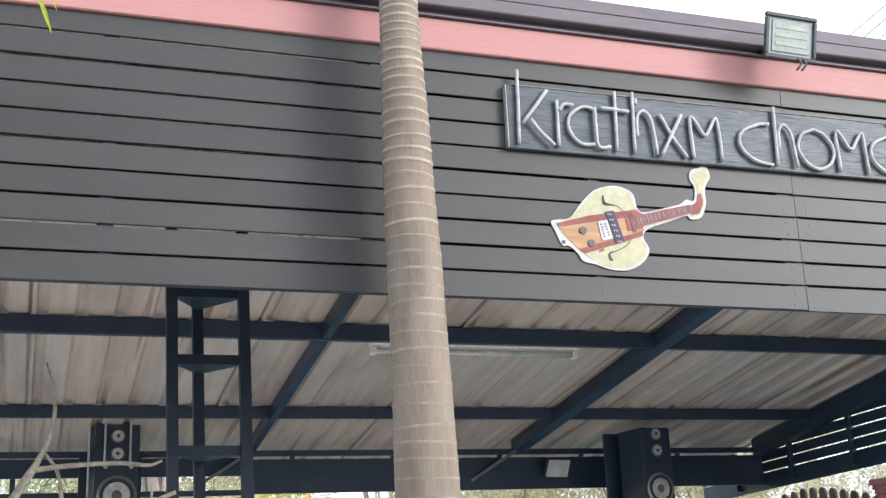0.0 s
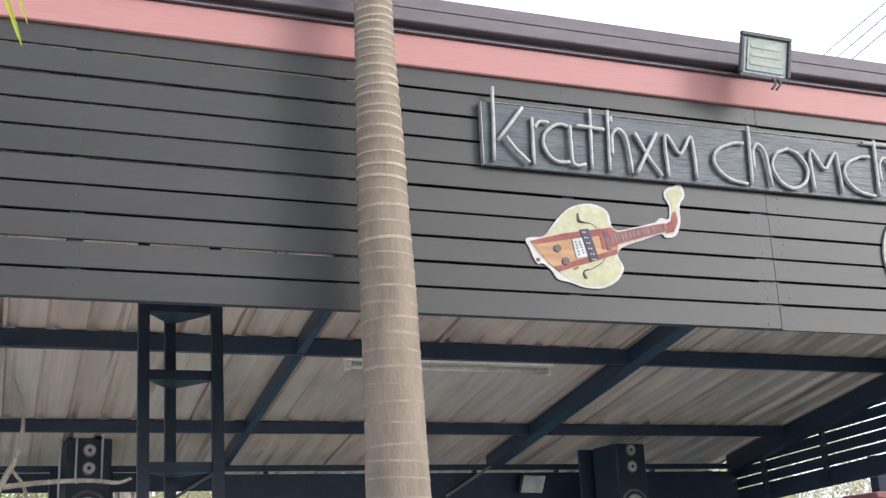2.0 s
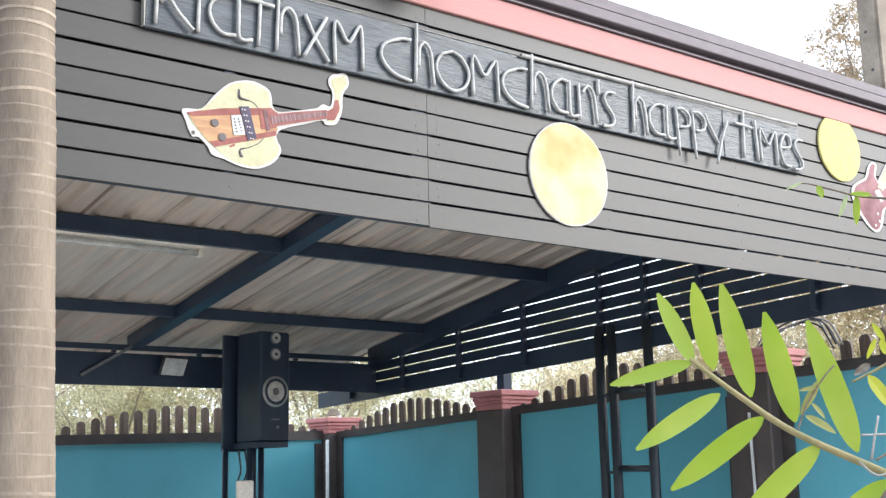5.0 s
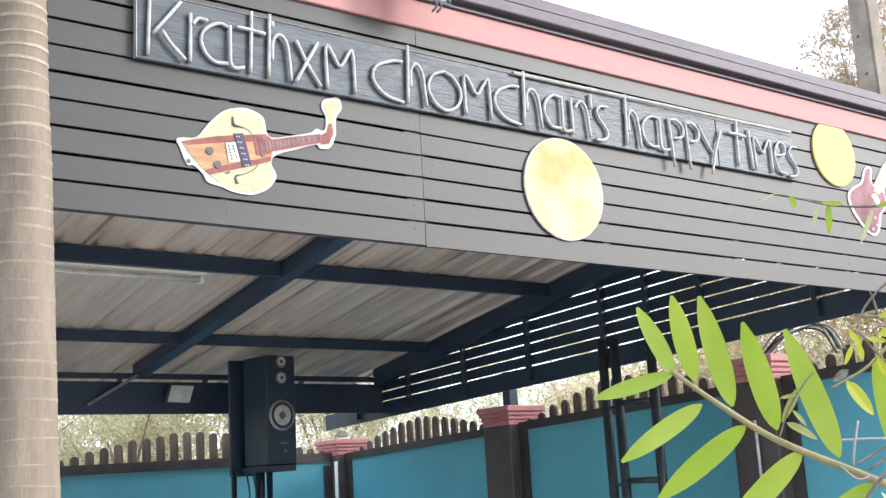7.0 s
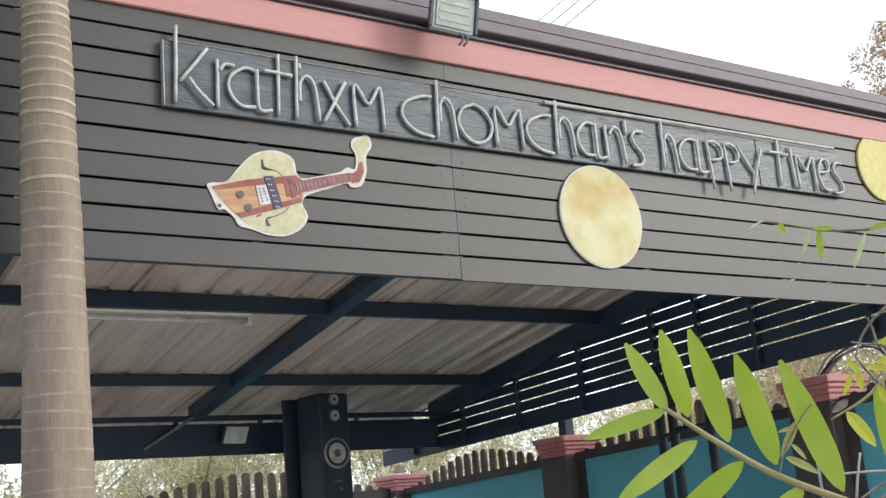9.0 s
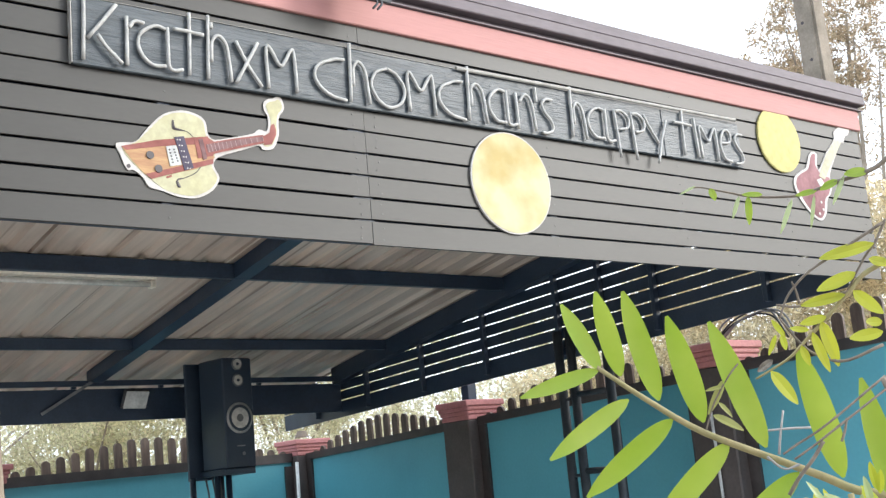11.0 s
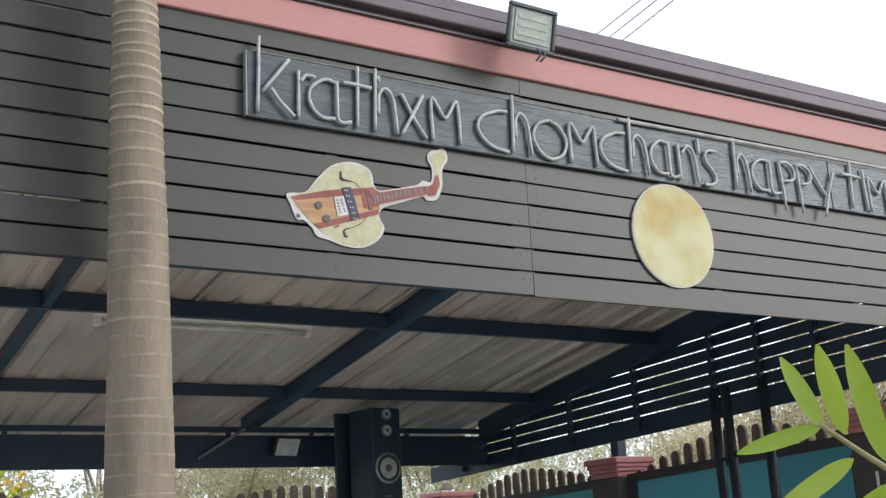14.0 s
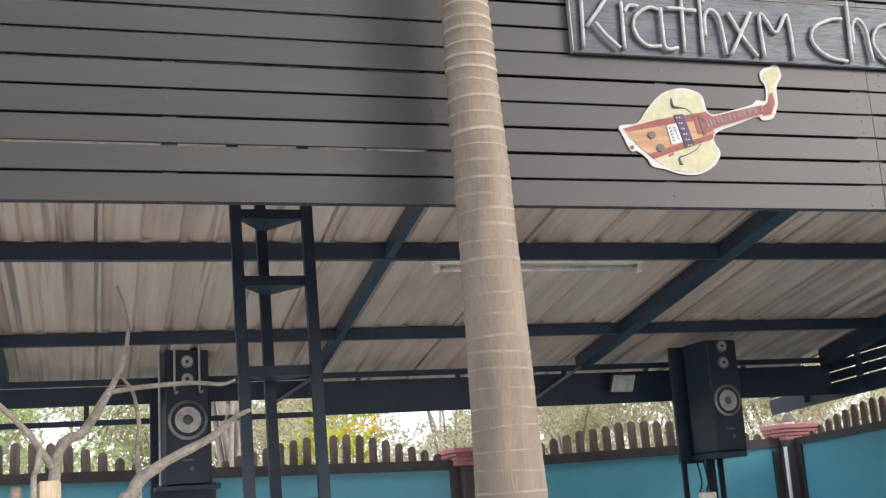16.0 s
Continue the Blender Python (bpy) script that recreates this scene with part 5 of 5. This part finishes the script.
part("twig", tube(bmesh.new(), smooth_line([(1.081, 0.679, 1.554), (1.089, 0.671, 1.569), (1.101, 0.659, 1.587), (1.109, 0.651, 1.602)], 5), 0.0019, 6), M_TWIG, dry, smooth=True)
part("root_stem", tube(bmesh.new(), smooth_line([(1.155, 0.605, 1.657), (1.21, 0.59, 1.5), (1.3, 0.5, 0.9), (1.35, 0.48, 0.0)], 5), 0.003, 6), M_TWIG, dry, smooth=True)


# ------------------------------------------------------------------ beyond the wall
def leaf_cloud(rng, spots, per, size, flat=0.35):
    """Many small leaves in clumps, as vertices and faces."""
    vs, fs = [], []
    for c, r in spots:
        c = np.array(c)
        for _ in range(int(per * r * r)):
            d = rng.normal(size=3)
            d /= np.linalg.norm(d)
            p = c + d * r * (rng.random() ** 0.45) * np.array((1, 1, 0.8))
            a, b = rng.normal(size=3), rng.normal(size=3)
            a /= np.linalg.norm(a)
            b = b - a * b.dot(a)
            b /= np.linalg.norm(b)
            s = size * rng.uniform(0.6, 1.35)
            k = len(vs)
            vs += [tuple(p - a * s), tuple(p + b * s * flat), tuple(p + a * s), tuple(p - b * s * flat)]
            fs.append((k, k + 1, k + 2, k + 3))
    return vs, fs


def foliage(name, rng, spots, per, size, material, parent, flat=0.35):
    vs, fs = leaf_cloud(rng, spots, per, size, flat)
    me = bpy.data.meshes.new(name)
    me.from_pydata(vs, [], fs)
    me.materials.append(material)
    ob = new(name, me)
    if parent:
        ob.parent = parent
        bpy.context.view_layer.update()
        ob.matrix_parent_inverse = parent.matrix_world.inverted()
    return ob


def inside(rng, crown, reach):
    """A spot in a crown given by its middle and its three half-widths."""
    d = Vector(rng.normal(size=3)).normalized() * (rng.random() ** 0.4 * reach)
    return Vector((crown[0] + d.x * crown[3], crown[1] + d.y * crown[4], crown[2] + d.z * crown[5]))


def tree(x, y, height, spread, seed, material, label, clumps=40, leaf=0.05, per=260, base=0.35, trunk_r=0.09, crown=None):
    rng = np.random.default_rng(seed)
    t = thing("tree", (x, y, 0), label, "tree", "trees behind the wall")
    bm = bmesh.new()
    tops = []
    trunk_top = Vector((x + rng.normal() * 0.2, y, height * 0.55))
    tube(bm, smooth_line([(x, y, 0), (x + rng.normal() * 0.1, y, height * 0.3), trunk_top], 5), [trunk_r * (1 - 0.5 * i / 10) for i in range(11)], 8)
    for i in range(11):
        a = rng.random() * 2 * math.pi
        start = Vector((x, y, 0)).lerp(trunk_top, rng.uniform(0.45, 1.0))
        end = Vector((x + math.cos(a) * spread * rng.uniform(0.4, 1), y + math.sin(a) * spread * rng.uniform(0.4, 1), height * rng.uniform(base + 0.1, 1.0)))
        if crown:
            end = inside(rng, crown, 0.85)
        mid = start.lerp(end, 0.5) + Vector((0, 0, (0.03 if crown else 0.15) * height * rng.random()))
        line = smooth_line([start, mid, end], 5)
        tube(bm, line, [trunk_r * 0.42 * (1 - 0.85 * q / (len(line) - 1)) for q in range(len(line))], 6)
        tops += [line[-1], line[-3], line[-5]]
    part("trunk", bm, M_BARK, t, smooth=True)
    spots = []
    for i in range(clumps):
        c = inside(rng, crown, 1.0) if crown else tops[rng.integers(len(tops))] + Vector(rng.normal(size=3) * 0.18 * spread)
        spots.append((tuple(c), rng.uniform(0.16, 0.42) * spread * 0.6))
    foliage("crown", rng, spots, per, leaf, material, t)
    return t


DRY = "dry-season tree with sparse yellow-olive leaves and pale stems"
rng = np.random.default_rng(5)
for i, x in enumerate((-3.6, -2.2, -0.9, 0.4, 1.5, 2.6, 3.7, 4.9, 6.2)):
    tree(x + rng.normal() * 0.2, 11.6 + rng.uniform(-0.6, 1.4), rng.uniform(3.0, 4.2), 1.3, 20 + i, M_BUSHG if i in (0, 2) else M_BUSH, DRY, 70, 0.025, 3900, 0.2, 0.05)
for i, x in enumerate((-4.4, -2.2, 0.0, 2.2, 4.4, 6.6)):
    tree(x, 14.2 + rng.uniform(-0.5, 0.8), rng.uniform(4.0, 4.6), 1.9, 120 + i, M_BUSHG if i in (1, 2) else M_BUSH, DRY, 80, 0.042, 2100, 0.1, 0.07)
for x, y, sd in ((6.9, 11.0, 91), (8.2, 12.0, 92), (5.6, 10.6, 93), (9.6, 10.6, 94)):
    tree(x, y, rng.uniform(3.4, 4.4), 1.5, sd, M_BUSH, DRY, 80, 0.025, 3900, 0.15, 0.05)
for i, y in enumerate((10.2, 8.2, 6.4, 4.8)):
    tree(8.6 + rng.uniform(-0.3, 0.8), y, rng.uniform(2.6, 3.3), 1.3, 40 + i, M_BUSH, DRY, 70, 0.025, 3900, 0.2, 0.05)
tree(1.9, 9.9, 2.5, 0.75, 61, M_BUSHY, "young tree with bright yellow-green leaves", 20, 0.05, 1500, 0.55, 0.03)
tree(2.1, 9.55, 2.38, 0.3, 62, M_ORANGE, "young shrub with orange-yellow young leaves", 8, 0.04, 1800, 0.7, 0.02)
tree(0.925, 9.75, 4.6, 0.9, 63, M_BUSHG, "tree with a thick pale brown trunk close behind the wall", 30, 0.04, 900, 0.75, 0.07)
tree(11.95, 6.9, 6.4, 0.75, 71, M_TREELEAF, "tall thin-crowned tree with brownish olive leaves", 190, 0.025, 5200, 0.5, 0.12, (11.95, 7.05, 6.05, 0.95, 1.05, 0.85))
tree(13.5, 4.0, 9.5, 2.6, 72, M_TREELEAF, "tall thin-crowned tree with brownish olive leaves", 170, 0.027, 2400, 0.25, 0.12)

pole = thing("utility_pole", (7.62, 4.5, 0), "square concrete utility pole with a row of bolt holes", "pole")
bm = bmesh.new()
lo = [bm.verts.new((7.62 + a * 0.10, 4.5 + b * 0.10, 0)) for a, b in ((-1, -1), (1, -1), (1, 1), (-1, 1))]
hi = [bm.verts.new((7.62 + a * 0.07, 4.5 + b * 0.07, 8.2)) for a, b in ((-1, -1), (1, -1), (1, 1), (-1, 1))]
for i in range(4):
    bm.faces.new((lo[i], lo[(i + 1) % 4], hi[(i + 1) % 4], hi[i]))
bm.faces.new(lo[::-1]), bm.faces.new(hi)
bmesh.ops.bevel(bm, geom=[e for e in bm.edges if abs(e.verts[0].co.z - e.verts[1].co.z) > 1], offset=0.02, segments=2, affect='EDGES')
pole_shaft = part("shaft", bm, M_POLE, pole)
for i in range(14):
    z = 3.2 + 0.3 * i
    part("bolt_hole", disc(bmesh.new(), (7.62 - 0.10 + 0.03 * z / 8.2 - 0.0015, 4.5 + (0.02 if i % 2 else -0.01), z), (1, 0, 0), 0.013, 0.002, 10), M_DARKP, pole)

far_pole = thing("utility_pole", (19.20, 25.50, 0), "far square concrete utility pole", "pole")
part("shaft", bx(19.08, 25.50, 0, 19.32, 25.74, 14.2, 0.02), M_POLE, far_pole)
part("crossarm", bx(18.75, 25.20, 13.55, 19.60, 25.495, 14.0, 0.01), M_POLE, far_pole)
for a, b in (((7.55, 4.5, 6.936), (19.45, 25.19, 13.609)), ((7.55, 4.51, 7.03), (19.15, 25.34, 13.76)), ((7.55, 4.52, 7.110), (18.87, 25.49, 13.915))):
    cb = thing("overhead_cable", a, "thin grey overhead cable strung between the poles", "cable", "overhead cables")
    part("strand", tube(bmesh.new(), smooth_line([a, Vector(a).lerp(Vector(b), 0.5) - Vector((0, 0, 0.02)), b], 6), 0.012, 5), M_CABLE, cb, smooth=True)

rng = np.random.default_rng(11)
hedge = thing("dry_hedge", (7.2, 5.6, 0), "dense dry tan hedge beyond the side wall", "hedge")
spots = [((7.1 + rng.uniform(-0.3, 0.5), y, z), rng.uniform(0.28, 0.42)) for y in np.arange(2.2, 7.6, 0.22) for z in (0.5, 1.1, 1.6, 1.95 + rng.uniform(0, 0.12), 2.2 + rng.uniform(0, 0.1))]
spots += [((7.2 + rng.uniform(-0.2, 0.4), y, z + rng.uniform(-0.08, 0.08)), rng.uniform(0.2, 0.3)) for y in np.arange(2.6, 6.6, 0.2) for z in (2.45, 2.68, 2.92, 3.12)]
foliage("twiggy_mass", rng, spots, 9000, 0.022, M_HEDGE, hedge)["kind"] = "stuff"
bm = bmesh.new()
for y in np.arange(2.3, 7.6, 0.35):
    tube(bm, [(7.15, y, 0), (7.15 + rng.normal() * 0.05, y + rng.normal() * 0.05, 1.3), (7.15 + rng.normal() * 0.15, y + rng.normal() * 0.15, 2.1)], [0.03, 0.02, 0.006], 6)
part("stems", bm, M_BARK, hedge)["kind"] = "stuff"

# unseen wall added behind the camera: closes that side, darkens the fascia's left end
shade_wall = thing("unseen_wall_south", (-4.5, -2.8, 0), "unseen plain brown wall added to darken the fascia", "wall", kind="structure")
part("wall_face", bx(-11.0, -2.9, 0, -0.6, -2.7, 5.2, 0.01), M_SHADE_WALL, shade_wall)
